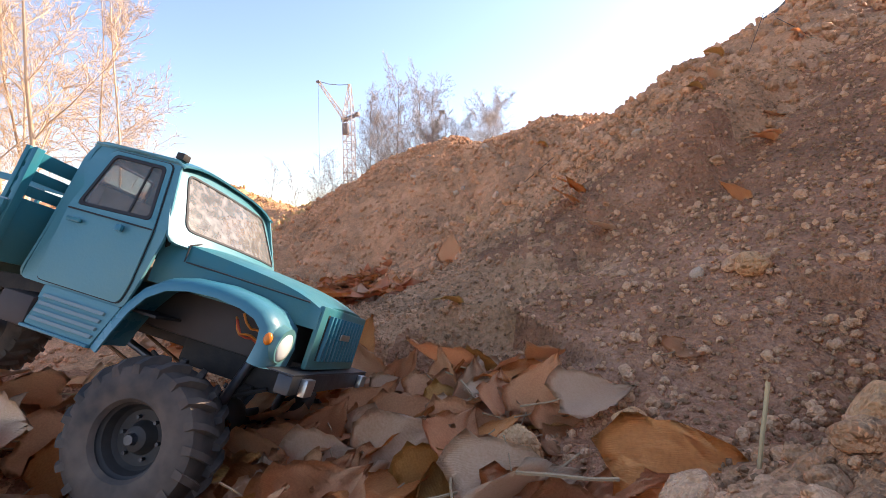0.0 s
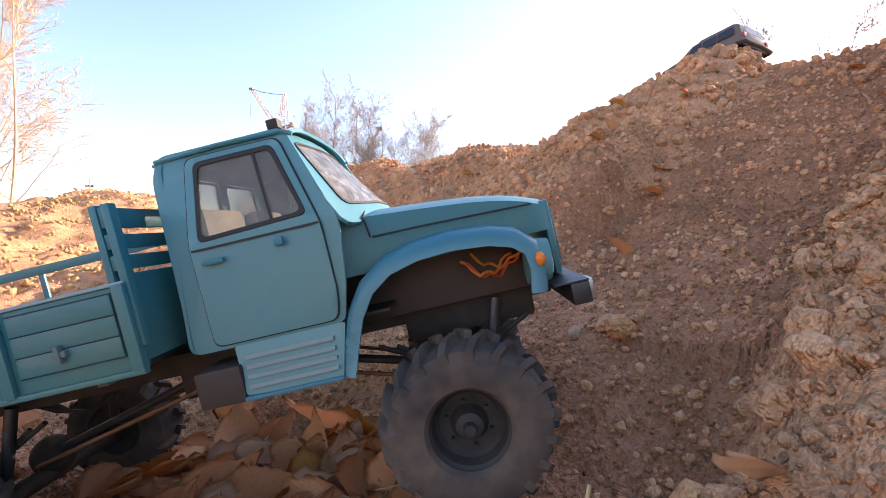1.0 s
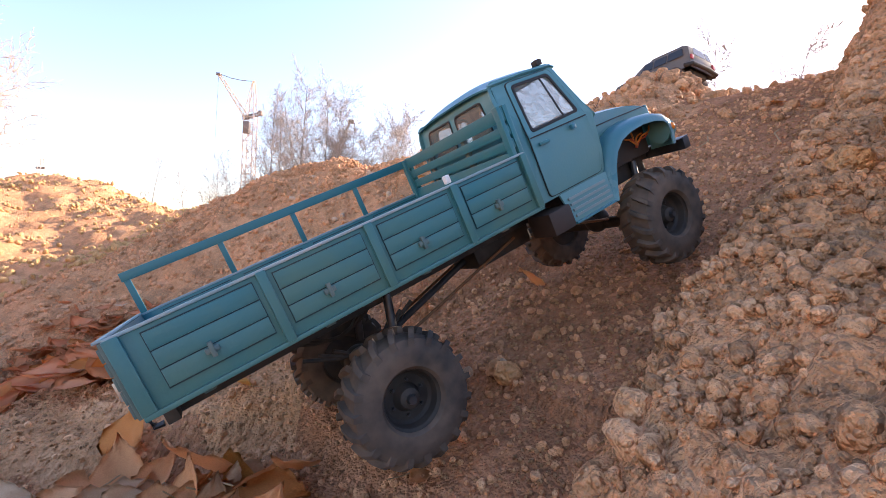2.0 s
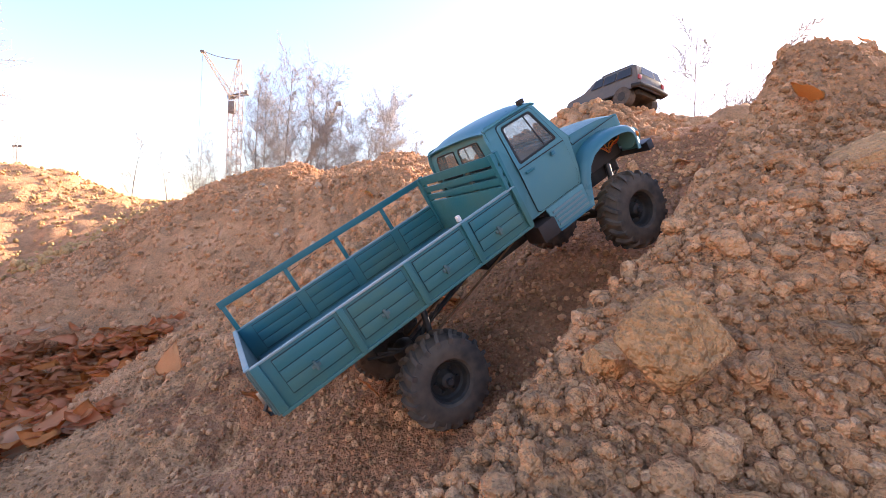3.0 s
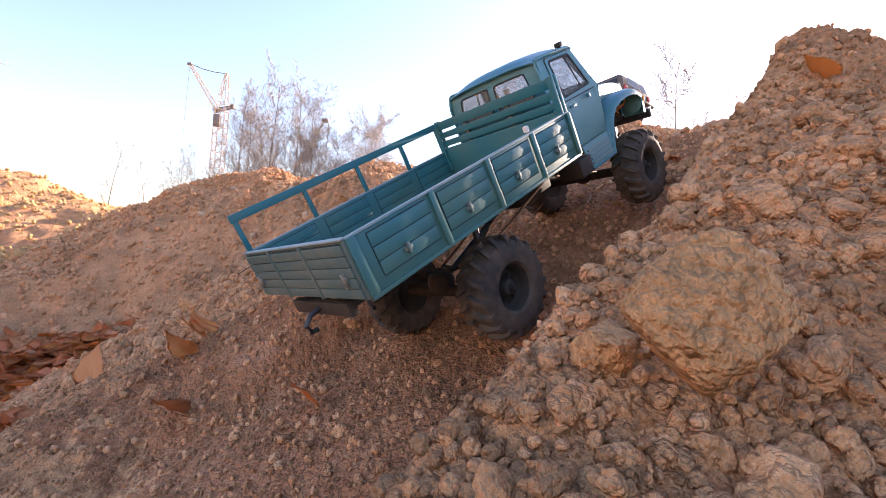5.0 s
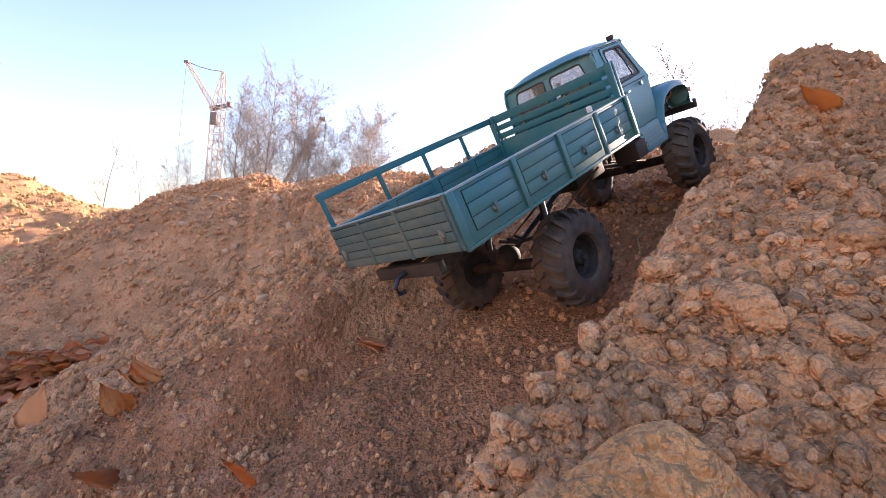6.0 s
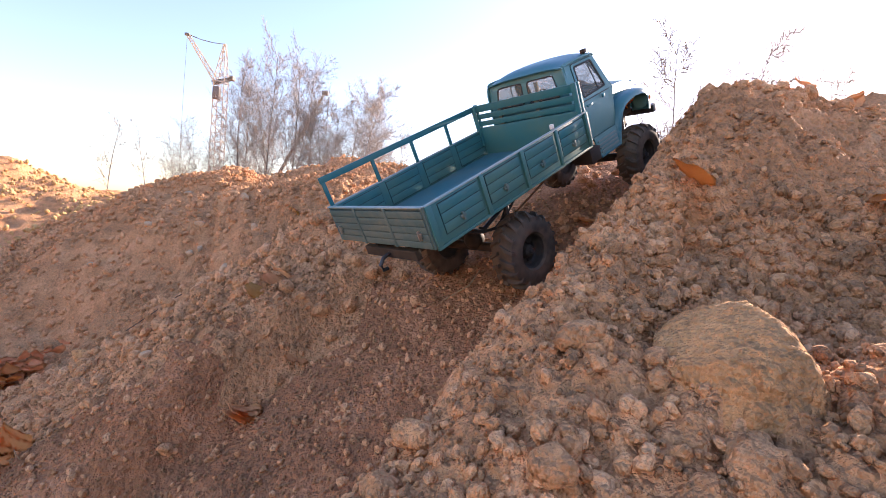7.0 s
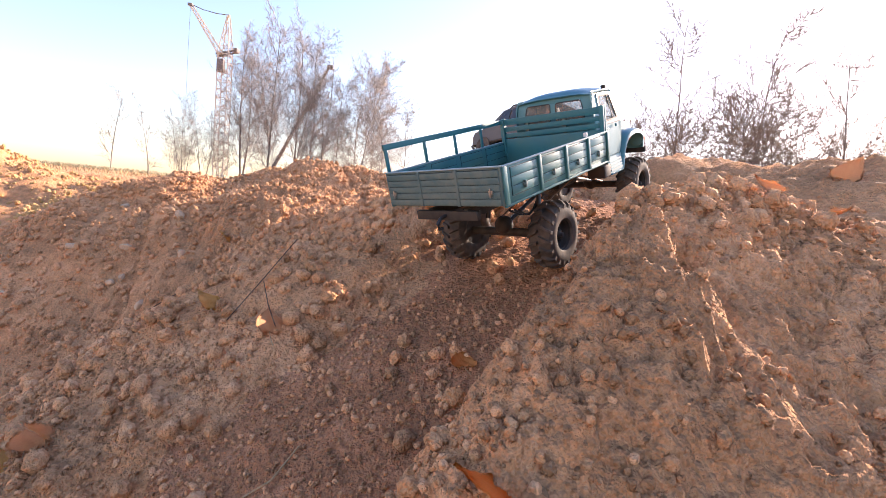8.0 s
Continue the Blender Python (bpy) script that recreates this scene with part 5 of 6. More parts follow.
while placed < 165:
    x, y = rnd.gauss(-0.02, 0.17), rnd.uniform(0.34, 0.70)
    if x > 0.24 - (y - 0.4) * 0.3 or math.hypot(x - 0.2, y - 0.18) < 0.27 or x < -0.75 or y < 0.30:
        continue
    d, _ = lane(np.array([x]), np.array([y]))
    if d[0] < 0.03 and rnd.random() < 0.3:
        continue
    leaf(rnd.choice((0, 1, 2, 2, 3, 3, 5, 6, 7, 8, 9, 4)), x, y, rnd.uniform(0.045, 0.085), (rnd.gauss(6, 20), rnd.gauss(14, 22)), rnd.choice((rnd.uniform(0, 360), rnd.gauss(-75, 30))), rnd.uniform(0.006, 0.024))
    placed += 1


def litter(name, n, centre, spread_x, spread_y, size, seed, label, floor=0.17):
    """Deep leaf litter, too many to count."""
    r = np.random.RandomState(seed)
    vs, fs, base = [], [], 0
    shapes = []
    for k in range(10):
        bm, _ = leaf_shape(300 + k, 0.35 + 0.12 * k % 0.9, 6, 4)
        bm.verts.ensure_lookup_table()
        shapes.append((np.array([v.co[:] for v in bm.verts]), [tuple(v.index for v in p.verts) for p in bm.faces]))
        bm.free()
    pick = {}
    for mat in ("leaf_rust", "leaf_orange", "leaf_brown", "leaf_pale"):
        pick[mat] = ([], [], [0])
    xs, ys = centre[0] + r.normal(size=n) * spread_x, centre[1] + r.normal(size=n) * spread_y
    for i, (x, y, z) in enumerate(zip(xs, ys, ground_height(xs, ys))):
        if z > floor or x > -0.46 - 0.08 * r.uniform() and y > 1.3:
            continue
        v, f = shapes[i % 10]
        s = r.uniform(*size)
        m = np.array(Euler((r.normal() * 0.25, r.normal() * 0.25, r.uniform(0, 6.28))).to_matrix())
        mat = ("leaf_rust", "leaf_rust", "leaf_orange", "leaf_brown", "leaf_rust", "leaf_orange", "leaf_rust", "leaf_brown", "leaf_rust", "leaf_pale")[int(r.uniform(0, 9.4))]
        vs_, fs_, b_ = pick[mat]
        vs_.append((v * s) @ m.T + (x, y, z + 0.01 + 0.02 * r.uniform()))
        fs_.extend([tuple(q + b_[0] for q in p) for p in f if len(p) == 4])
        b_[0] += len(v)
    root = tagged(new(name), label, "leaf litter", kind="stuff")
    for mat, (vs_, fs_, _) in pick.items():
        if vs_:
            ob = new("leaf_layer", mesh_from(name, np.concatenate(vs_), fs_, [MAT[mat]]))
            ob.parent = root
    return root


litter("leaf_litter", 430, (-0.80, 1.98), 0.22, 0.13, (0.05, 0.095), 3, "red-brown fallen leaves gathered in the hollow")
litter("leaf_litter", 800, (-0.66, 1.45), 0.26, 0.26, (0.05, 0.09), 4, "brown fallen leaves filling the pit floor")
litter("leaf_litter", 240, (-0.28, 1.06), 0.16, 0.12, (0.045, 0.08), 5, "scattered brown leaves below the slope")


def twig(points, r, label, mat="twig"):
    bm = bent(bmesh.new(), [(x, y, height(x, y) + dz) for x, y, dz in points], r, 6)
    me = bpy.data.meshes.new("twig")
    bm.to_mesh(me)
    bm.free()
    me.materials.append(MAT[mat])
    return tagged(new("twig", me), label, "twig")


twig([(0.298, 0.433, -0.004), (0.302, 0.438, 0.02), (0.306, 0.444, 0.036), (0.308, 0.447, 0.045)], 0.0011, "thin dry yellow stalk standing in the clay", "dry_grass")
twig([(0.10, 1.56, 0.004), (0.22, 1.60, 0.008), (0.33, 1.66, 0.012), (0.42, 1.73, 0.022), (0.47, 1.78, 0.03)], 0.0010, "thin dark twig lying across the slope")
twig([(0.84, 1.20, 0.002), (0.88, 1.21, 0.008), (0.90, 1.25, 0.004)], 0.0012, "pale curled root on the slope", "stalk")
twig([(0.95, 1.09, 0.002), (0.955, 1.115, 0.012), (0.975, 1.13, 0.006)], 0.0012, "pale curled root on the slope", "stalk")
twig([(0.80, 1.45, 0.01), (0.78, 1.47, 0.035), (0.76, 1.50, 0.06)], 0.0008, "dry stalk standing out of the crest")
twig([(0.70, 1.50, 0.005), (0.74, 1.56, 0.03), (0.78, 1.62, 0.05)], 0.0008, "dry twig sticking out of the crest")


# ---------------------------------------------------------------- the other model car on the crest
def build_car():
    t = tagged(new("car"), "dark grey model estate car parked on the crest", "toy car")
    B, G = MAT["car_body"], MAT["car_glass"]
    prof = [(-0.185, 0.062), (-0.190, 0.085), (-0.186, 0.112), (-0.172, 0.160), (-0.160, 0.168), (-0.02, 0.171), (0.035, 0.164), (0.085, 0.122), (0.105, 0.116), (0.175, 0.106), (0.186, 0.090), (0.186, 0.060)]
    rows = []
    for y, k in ((-0.090, 0.0), (-0.0885, 0.9), (-0.086, 1.0), (0, 1.02), (0.086, 1.0), (0.0885, 0.9), (0.090, 0.0)):
        rows.append([(x * (0.985 if abs(y) > 0.085 else 1), y * (1 - 0.20 * max(0, (z - 0.112) / 0.06)), 0.062 + (z - 0.062) * (1 if k > 0.5 or z < 0.115 else 0.985)) for x, z in prof])
    body = part("body", loft(bmesh.new(), rows, caps=True), B, t, angle=18)
    for s in (-1, 1):
        for x0, x1 in ((-0.155, -0.085), (-0.078, -0.020), (-0.013, 0.045)):
            part("side_window", sheet(bmesh.new(), rounded([(x0, 0.119), (x1, 0.119), (x1 - (0.018 if x1 > 0.03 else 0), 0.158), (x0 + (0.008 if x0 < -0.15 else 0), 0.158)], 0.004), [], lambda u, v: Vector((u, s * (0.0915 - (v - 0.112) * 0.30), v)), 0.001), G, t)
        for x in (-0.115, 0.115):
            w = part("wheel", tube(bmesh.new(), (x, s * 0.058, 0.040), (x, s * 0.096, 0.040), 0.040, seg=28), MAT["tyre"], t)
            part("rim", tube(bmesh.new(), (x, s * 0.09, 0.040), (x, s * 0.0975, 0.040), 0.022, 0.018, 18), MAT["rim"], w)
        part("tail_lamp", box(bmesh.new(), -0.1905, -0.1845, min(s * 0.070, s * 0.088), max(s * 0.070, s * 0.088), 0.094, 0.112, 0.001), MAT["red"], t, "red tail lamp")
        part("roof_rack_bar", bent(bmesh.new(), [(-0.15, s * 0.062, 0.170), (-0.14, s * 0.062, 0.176), (0.0, s * 0.062, 0.178), (0.01, s * 0.062, 0.172)], 0.0022, 6), MAT["black"], t)
        part("side_step", bent(bmesh.new(), [(-0.07, s * 0.09, 0.058), (-0.06, s * 0.102, 0.052), (0.06, s * 0.102, 0.052), (0.07, s * 0.09, 0.058)], 0.004, 8), MAT["black"], t)
    back = lambda u, v: Vector((-0.1895 + (v - 0.112) * 0.27, u * (1 - 0.20 * max(0, (v - 0.112) / 0.06)), v))
    part("rear_window", sheet(bmesh.new(), rounded([(-0.070, 0.118), (-0.026, 0.118), (-0.026, 0.155), (-0.066, 0.155)], 0.004), [], back, 0.001), G, t)
    part("rear_window", sheet(bmesh.new(), rounded([(-0.020, 0.118), (0.070, 0.118), (0.066, 0.155), (-0.020, 0.155)], 0.004), [], back, 0.001), G, t)
    part("rear_bumper", bent(bmesh.new(), [(-0.165, -0.10, 0.068), (-0.196, -0.09, 0.068), (-0.202, 0, 0.068), (-0.196, 0.09, 0.068), (-0.165, 0.10, 0.068)], 0.0085, 10), MAT["black"], t)
    part("front_bar", bent(bmesh.new(), [(0.178, -0.085, 0.045), (0.205, -0.075, 0.062), (0.21, 0, 0.085), (0.205, 0.075, 0.062), (0.178, 0.085, 0.045)], 0.005, 8), MAT["black"], t)
    part("floor_pan", box(bmesh.new(), -0.17, 0.17, -0.06, 0.06, 0.045, 0.064, 0.003), MAT["black"], t)
    return t


car = build_car()
car.matrix_basis = pose(1.385, 2.575, height(1.385, 2.575) + 0.004, 3, 6, 122) @ Matrix.Diagonal((1.12, 1.12, 1.12, 1))


# ---------------------------------------------------------------- bare trees
# side shoots to a stretch, their slant, their length, how far they turn upward, and the twigs' thinness
HABITS = {"upright": ((4.4, 3.0, 1.8), ((0.65, 1.15), (0.6, 1.2), (0.6, 1.3)), ((0.30, 0.48), (0.32, 0.50), (0.45, 0.75)), (0.02, 0.06, 0.03, 0.02), 0.0010),
          "crooked": ((1.9, 1.5, 1.2), ((0.7, 1.3), (0.6, 1.2), (0.6, 1.2)), ((0.25, 0.42), (0.35, 0.55), (0.6, 0.9)), (0.03, 0.06, 0.04, 0.02), 0.0018),
          "thicket": ((1.8, 1.7, 1.0), ((0.5, 1.1), (0.6, 1.2), (0.6, 1.2)), ((0.28, 0.48), (0.35, 0.6), (0.6, 0.9)), (0.02, 0.06, 0.04, 0.02), 0.0020),
          "spreading": ((3.2, 2.6, 1.8), ((0.8, 1.6), (0.6, 1.2), (0.6, 1.2)), ((0.26, 0.44), (0.35, 0.55), (0.4, 0.7)), (0.02, 0.05, 0.03, 0.0), 0.0010)}


def tree_geometry(seed, tall, lean=0.0, stems=1, dense=1.0, habit="upright"):
    """Trunk and twigs of a bare tree as tapered rods: two lists of vertices and faces."""
    r = random.Random(seed)
    kids, spread, reach, rise, thin = HABITS[habit]
    bins = {"trunk": ([], []), "crown": ([], [])}

    def rod(kind, a, b, r0, r1):
        vs, fs = bins[kind]
        d = (b - a)
        q = d.to_track_quat("Z", "Y")
        k = len(vs)
        for p, rad in ((a, r0), (b, r1)):
            for c, s in ((1, 0), (-0.5, 0.87), (-0.5, -0.87)):
                vs.append(tuple(p + q @ Vector((c * rad, s * rad, 0))))
        for j in range(3):
            fs.append((k + j, k + (j + 1) % 3, k + 3 + (j + 1) % 3, k + 3 + j))

    def grow(p, d, length, rad, level):
        n = (7, 5, 3, 2)[level]
        step = length / n
        for i in range(n):
            bend = (0.05, 0.13, 0.17, 0.2)[level]
            d = (d + Vector((r.gauss(0, bend), r.gauss(0, bend), r.gauss(rise[level], 0.05)))).normalized()
            q = p + d * step
            r0, r1 = rad * (1 - i / n * 0.8), rad * (1 - (i + 1) / n * 0.8)
            rod("trunk" if level == 0 else "crown", p, q, r0, r1)
            if level < 3 and not (level == 0 and i == 0):
                for _ in range(int(kids[level] * dense + r.random())):
                    side = Matrix.Rotation(r.uniform(0, 6.283), 3, d) @ d.orthogonal().normalized()
                    nd = (d + side * r.uniform(*spread[level])).normalized()
                    long = length * r.uniform(*reach[level]) * (1 - 0.62 * i / n if level == 0 else 1 - 0.4 * i / n)
                    grow(p + (q - p) * r.random(), nd, long, max(r1 * 0.45, thin * tall), level + 1)
            p = q

    for k in range(stems):
        a = 6.283 * k / stems + r.random()
        tilt = 0.0 if stems == 1 else 0.22
        grow(Vector((0.3 * tilt * math.cos(a), 0.3 * tilt * math.sin(a), -0.1)), Vector((tilt * math.cos(a) + lean, tilt * math.sin(a), 1)).normalized(), tall * r.uniform(0.8, 1.0), tall * 0.0075 / (stems ** 0.5), 0)
    return bins


def make_tree(name, seed, tall, at, mats, label, stems=1, dense=1.0, lean=0.0, group="", habit="upright"):
    t = tagged(new(name), label, "tree" if name == "tree" else "bush", group)
    for kind, (vs, fs) in tree_geometry(seed, tall, lean, stems, dense, habit).items():
        ob = new(kind, mesh_from(kind, vs, fs, [MAT[mats[kind == "crown"]]], False))
        ob.parent = t
    t.matrix_basis = pose(*at)
    return t


GREY, GT = "bare grey tree without leaves behind the pit", ("bark", "twig_grey")
kinds = [make_tree("tree", 11 + k, h, (x, y, 0.4, 0, 0, 40 * k), GT, GREY, group="bare trees behind the pit") for k, (x, y, h) in enumerate(((-15.4, 47.6, 17.4), (-11.6, 49.0, 16.0), (-6.2, 47.0, 14.4), (-18.2, 48.5, 15.0)))]
for k, (x, y, s) in enumerate(((-13.6, 50.0, 1.0), (-9.4, 50.5, 0.80), (-4.4, 49.0, 0.90), (-16.8, 52.0, 0.98), (-7.6, 52.0, 0.80), (-2.2, 52.0, 0.66), (-12.4, 46.5, 0.84), (-10.4, 47.5, 0.86), (-17.4, 46.5, 0.86), (-5.4, 51.0, 0.92))):
    c = copy_thing(kinds[k % 4], pose(x, y, 0.4, 0, 0, 70 * k + 20))
    c.scale = (s, s, s)
shrubs = [make_tree("bush", 31 + k, h, (x, y, 0.4, 0, 0, 30 * k), GT, "bare bush of many thin stems behind the pit", 4, 0.62, group="bare bushes behind the pit") for k, (x, y, h) in enumerate(((-23.2, 47.0, 8.6), (-21.0, 46.5, 8.0)))]
for k, (x, y, s) in enumerate(((-25.0, 49.0, 0.75), (-19.2, 46.0, 0.8), (-15.0, 44.5, 0.5), (-11.0, 44.0, 0.5), (-7.0, 44.0, 0.5), (-3.5, 46.0, 0.5), (-1.0, 48.0, 0.5), (2.0, 50.0, 0.45))):
    c = copy_thing(shrubs[k % 2], pose(x, y, 0.4, 0, 0, 55 * k))
    c.scale = (s, s, s)
pair = [make_tree("tree", 41 + k, h, (x, y, 0.4, 0, 0, 0), GT, "slim bare young tree behind the mound", 1, 0.9, group="slim young trees behind the mound", habit="crooked") for k, (x, y, h) in enumerate(((-30.6, 47.6, 9.6), (-27.4, 48.5, 9.4)))]
# saplings and scrub behind the crest
SB = ("bark", "twig_brown")
SAP = "bare saplings behind the crest"
sap = [make_tree("tree", 51, 4.6, (6.75, 9.0, 0.8, 0, 0, 0), SB, "bare sapling behind the crest", 1, 1.4, group=SAP, habit="crooked"),
       make_tree("tree", 53, 3.7, (5.45, 9.0, 0.8, 0, 0, 0), SB, "bare thin sapling behind the crest", 1, 1.3, group=SAP, habit="crooked"),
       make_tree("tree", 55, 4.0, (8.6, 9.2, 0.8, 0, 0, 0), SB, "bare sapling with crooked limbs behind the crest", 1, 1.2, 0.08, group=SAP, habit="crooked")]
scrub = [make_tree("bush", 57 + k, 2.9, (x, y, 0.8, 0, 0, 0), SB, "bare tangled scrub behind the crest", 6, 0.9, group="bare scrub behind the crest", habit="thicket") for k, (x, y) in enumerate(((6.1, 8.6), (7.3, 9.3)))]
for k, (x, y, s) in enumerate(((5.0, 9.6, 0.85), (7.9, 9.0, 0.85), (4.2, 10.5, 0.8), (9.2, 9.6, 0.9), (6.8, 11.0, 1.0), (10.4, 9.8, 1.0), (3.4, 12.0, 0.75), (5.6, 12.0, 0.9), (8.4, 12.0, 1.1), (11.6, 10.4, 1.0))):
    c = copy_thing(scrub[k % 2], pose(x, y, 0.8, 0, 0, 50 * k))
    c.scale = (s, s, s)
# trees beside the pit, the sunlight's warmth put into their bark colour
WARM = "tall sunlit bare tree with pale warm bark"
warm = [make_tree("tree", 71 + k, h, (x, y, 0.2, 0, 0, 60 * k), ("bark_sunlit", "bark_sunlit"), WARM, 1, 1.0, lean, "bare trees beside the pit", "spreading") for k, (x, y, h, lean) in enumerate(((-15.5, 11.5, 12.5, 0.05), (-18.0, 12.5, 12.0, -0.05), (-16.5, 15.5, 10.5, 0.12)))]
for k, (x, y, s) in enumerate(((-20.5, 11.0, 1.0), (-20.5, 15.0, 1.05), (-23.0, 14.0, 1.1), (-19.0, 17.5, 0.95), (-24.5, 18.0, 1.1))):
    c = copy_thing(warm[k % 3], pose(x, y, 0.2, 0, 0, 80 * k + 10))
    c.scale = (s, s, s)


# dry grass along the skyline
def grass(name, n, area, tall, seed, label):
    r = np.random.RandomState(seed)
    x, y = r.uniform(area[0], area[1], n), r.uniform(area[2], area[3], n)
    z = ground_height(x, y)
    vs, fs = [], []
    for i in range(n):
        h, a = tall * r.uniform(0.4, 1), r.uniform(0, 6.28)
        dx, dy = math.cos(a) * tall * 0.02, math.sin(a) * tall * 0.02
        lx, ly = r.normal() * h * 0.25, r.normal() * h * 0.25
        k = len(vs)
        vs += [(x[i] - dx, y[i] - dy, z[i] - 0.01), (x[i] + dx, y[i] + dy, z[i] - 0.01), (x[i] + lx * 0.4, y[i] + ly * 0.4, z[i] + h * 0.6), (x[i] + lx, y[i] + ly, z[i] + h)]
        fs += [(k, k + 1, k + 2), (k + 1, k + 3, k + 2)]
    return tagged(new(name, mesh_from(name, vs, fs, [MAT["dry_grass"]], False)), label, "grass", kind="stuff")


grass("dry_grass", 9000, (-34, 14, 24, 46), 0.35, 3, "dry straw-coloured grass before the trees")
grass("dry_grass", 2500, (2.0, 12.0, 6.0, 12.0), 0.45, 4, "dry straw-coloured grass behind the crest")


# ---------------------------------------------------------------- cranes and pole far off
def truss(bm, a, b, w0, w1, bays, r, up=Vector((0, 0, 1))):
    """A square lattice beam from a to b."""
    a, b = Vector(a), Vector(b)
    d = (b - a).normalized()
    s = d.cross(up)
    s = s.normalized() if s.length > 0.01 else Vector((1, 0, 0))
    u = s.cross(d).normalized()
    rings = []
    for i in range(bays + 1):
        k = i / bays
        c, w = a + (b - a) * k, (w0 + (w1 - w0) * k) / 2
        rings.append([c + s * w * x + u * w * y for x, y in ((-1, -1), (1, -1), (1, 1), (-1, 1))])
    for i, ring in enumerate(rings):
        for j in range(4):
            tube(bm, ring[j], ring[(j + 1) % 4], r * 0.7, seg=4, caps=False)
            if i < bays:
                tube(bm, ring[j], rings[i + 1][j], r, seg=4, caps=False)
                tube(bm, ring[j] if i % 2 else ring[(j + 1) % 4], rings[i + 1][(j + 1) % 4] if i % 2 else rings[i + 1][j], r * 0.7, seg=4, caps=False)
    return bm


def build_tower_crane():
    t = tagged(new("tower_crane"), "pale lattice tower crane standing far behind the trees", "crane")
    X, Y = -51.8, 119.0
    part("mast", truss(bmesh.new(), (X, Y, 0.3), (X, Y, 31.5), 2.5, 2.5, 15, 0.13, Vector((0, 1, 0))), MAT["crane_paint"], t)
    part("apex", truss(bmesh.new(), (X, Y, 31.5), (X + 0.5, Y, 40.8), 2.6, 0.5, 5, 0.12, Vector((0, 1, 0))), MAT["crane_paint"], t)
    part("jib", truss(bmesh.new(), (X - 1.0, Y, 31.5), (X - 8.6, Y, 42.3), 1.1, 0.6, 12, 0.08), MAT["crane_paint"], t)
    part("counter_jib", truss(bmesh.new(), (X - 2.0, Y, 31.2), (X + 2.6, Y, 32.6), 0.8, 0.6, 5, 0.10), MAT["crane_dark"], t)
    part("counterweight", box(bmesh.new(), X + 2.2, X + 3.1, Y - 0.8, Y + 0.8, 32.2, 33.2, 0.1), MAT["crane_dark"], t)
    part("cabin", box(bmesh.new(), X - 1.0, X + 0.6, Y - 2.2, Y - 1.0, 27.0, 30.0, 0.12), MAT["crane_dark"], t)
    part("tie_rope", bent(bmesh.new(), [(X - 8.6, Y, 42.4), (X - 5.5, Y, 41.4), (X - 2.5, Y, 40.9), (X + 0.3, Y, 40.8)], 0.09, 4), MAT["crane_dark"], t)
    part("hoist_rope", bent(bmesh.new(), [(X - 8.7, Y, 42.2), (X - 8.9, Y, 30), (X - 9.0, Y, 12)], 0.035, 4), MAT["crane_dark"], t)
    part("jib_head", box(bmesh.new(), X - 9.2, X - 8.2, Y - 0.4, Y + 0.4, 42.0, 42.6, 0.08), MAT["crane_dark"], t)


def build_mobile_crane():
    t = tagged(new("mobile_crane"), "dark slanting crane boom behind the bare trees", "crane")
    b = part("boom", tube(bmesh.new(), (-24.0, 71.4, 1.2), (-15.5, 71.4, 18.9), 0.30, 0.17, 8), MAT["crane_dark"], t)
    part("boom_head", box(bmesh.new(), -15.8, -14.9, 71.1, 71.7, 18.7, 19.3, 0.1), MAT["crane_dark"], b)
    part("hook_rope", tube(bmesh.new(), (-14.8, 71.4, 18.8), (-14.9, 71.4, 13.0), 0.05, seg=4), MAT["crane_dark"], b)
    part("chassis", box(bmesh.new(), -27.0, -19.0, 70.2, 72.6, 0.7, 2.4, 0.2), MAT["crane_dark"], t)


build_tower_crane()
build_mobile_crane()
pole = tagged(new("lattice_pole"), "thin pale lattice pole far behind the mound", "pole")
part("shaft", truss(bmesh.new(), (-62.2, 70.0, 0.3), (-62.0, 70.0, 11.2), 0.7, 0.5, 14, 0.05, Vector((0, 1, 0))), MAT["crane_paint"], pole)
part("arm", box(bmesh.new(), -62.7, -61.3, 69.9, 70.1, 9.6, 9.9), MAT["crane_dark"], pole)


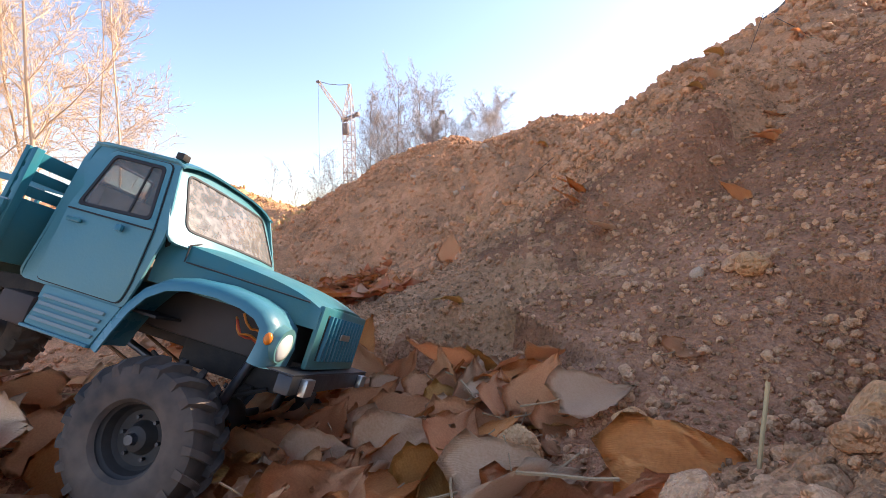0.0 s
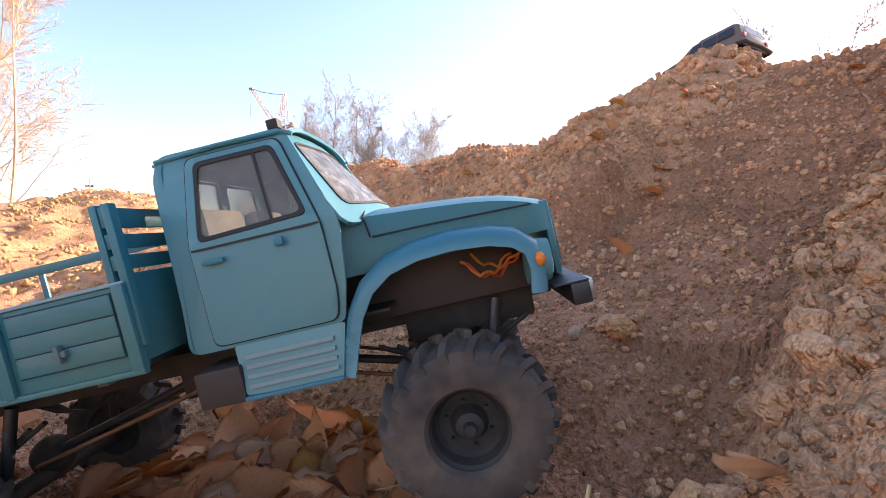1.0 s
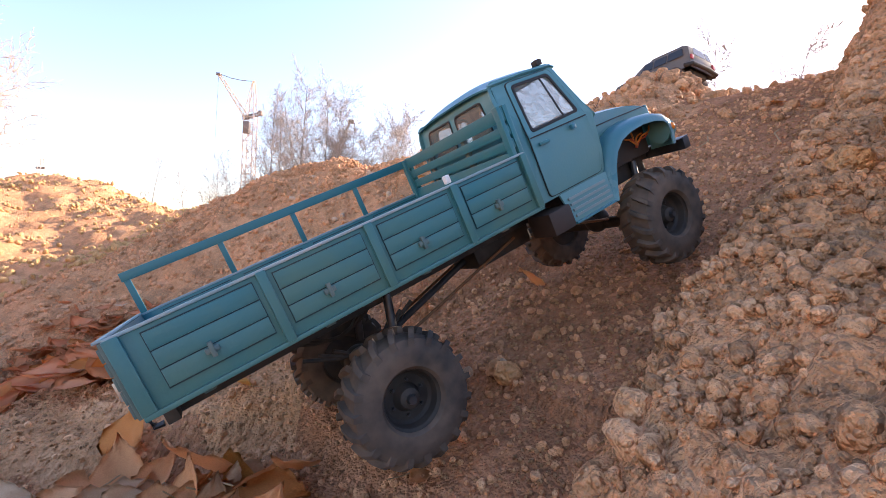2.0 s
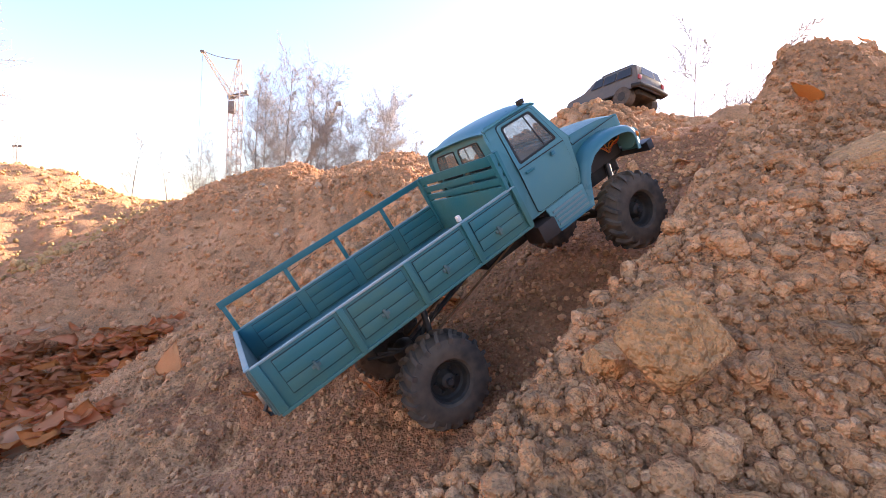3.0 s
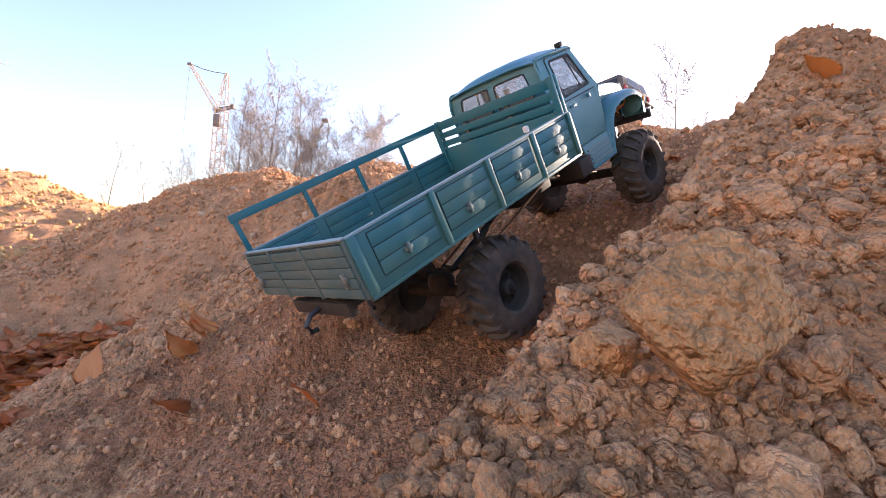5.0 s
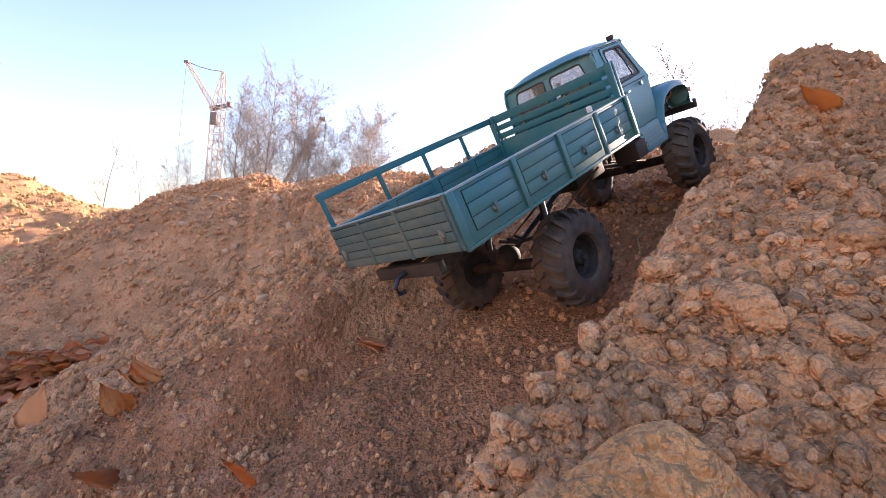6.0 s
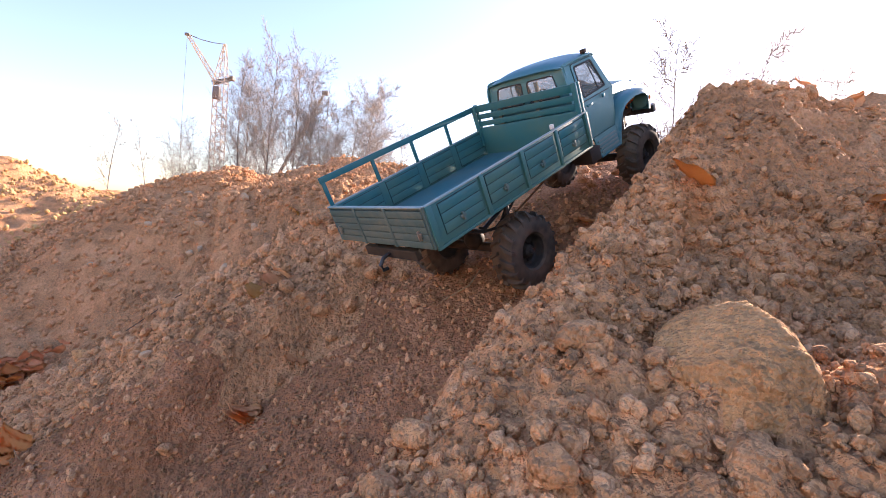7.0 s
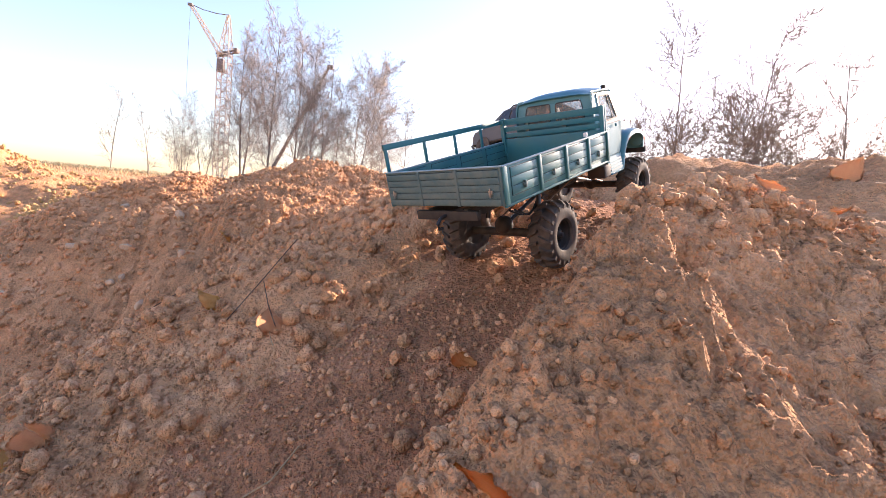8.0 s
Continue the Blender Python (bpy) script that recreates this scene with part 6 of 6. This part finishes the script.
# ---------------------------------------------------------------- what moves
TRUCK = [
    (0.0, -0.461, 0.518, 0.185, 1.3, -14.6, -16.7),
    (0.5, -0.303, 0.524, 0.150, 6.0, -3.7, -3.5),
    (1.0, -0.105, 0.577, 0.110, 2.0, 14.0, 3.8),
    (1.2, 0.020, 0.573, 0.114, 2.6, 21.3, 0.5),
    (1.75, 0.210, 0.640, 0.190, 20.0, 26.0, -2.5),
    (2.3, 0.354, 0.734, 0.275, 35.6, 28.5, -4.8),
    (2.5, 0.413, 0.793, 0.302, 33.0, 31.0, -1.8),
    (3.0, 0.545, 0.884, 0.381, 28.1, 34.1, -3.9),
    (3.5, 0.587, 0.895, 0.403, 31.3, 34.0, -8.5),
    (4.0, 0.579, 0.903, 0.398, 34.9, 33.0, -9.1),
    (4.5, 0.582, 0.922, 0.411, 43.5, 31.4, -6.4),
    (5.15, 0.660, 0.965, 0.470, 40.0, 31.0, -6.8),
    (5.8, 0.748, 1.018, 0.536, 35.6, 30.8, -6.9),
    (6.0, 0.775, 1.038, 0.559, 39.6, 29.7, -9.8),
    (6.5, 0.836, 1.138, 0.616, 37.0, 30.7, 0.3),
    (7.0, 0.907, 1.213, 0.680, 38.9, 29.9, -1.3),
    (7.5, 1.074, 1.355, 0.809, 43.2, 24.0, -2.7),
    (8.0, 1.188, 1.535, 0.906, 47.9, 17.4, -4.1),
]


def wheel_angles():
    """Degrees turned at each tenth of a second: the way gone, and some slipping on the steep part."""
    out, turned, last = [], 0.0, None
    for i in range(81):
        t = i / 10
        for a, b in zip(TRUCK, TRUCK[1:]):
            if a[0] <= t <= b[0]:
                k = (t - a[0]) / (b[0] - a[0])
                p = Vector([a[j] + (b[j] - a[j]) * k for j in (1, 2, 3)])
                break
        if last is not None:
            slip = 22 if 3.2 <= t <= 6.6 else 0
            turned += min(75, math.degrees((p - last).length / 0.055) + slip)
        last = p
        out.append((t, turned))
    return out


# how far the rear wheel works up and down on its springs
TRAVEL = [(0.0, 0.0), (2.3, -0.003), (3.0, -0.005), (3.5, -0.003), (4.0, 0.003), (4.5, 0.007), (5.8, 0.003), (6.5, 0.0), (8.0, 0.0)]


def travel(t):
    for (a, u), (b, v) in zip(TRAVEL, TRAVEL[1:]):
        if a <= t <= b:
            return u + (v - u) * (t - a) / (b - a)
    return 0.0


def motions():
    walk(truck, [(t, pose(x, y, z, roll, -pitch, yaw)) for t, x, y, z, yaw, pitch, roll in TRUCK])
    turns = wheel_angles()
    for wheel, x, s in WHEELS:
        side = 180 if s > 0 else 0
        walk(wheel, [(t, pose(x, s * 0.092, 0.0435 - s * travel(t) if x < 0.1 else 0.0500, 0, 0, side) @ pose(0, 0, 0, 0, -a if s > 0 else a, 0)) for t, a in turns])


motions()
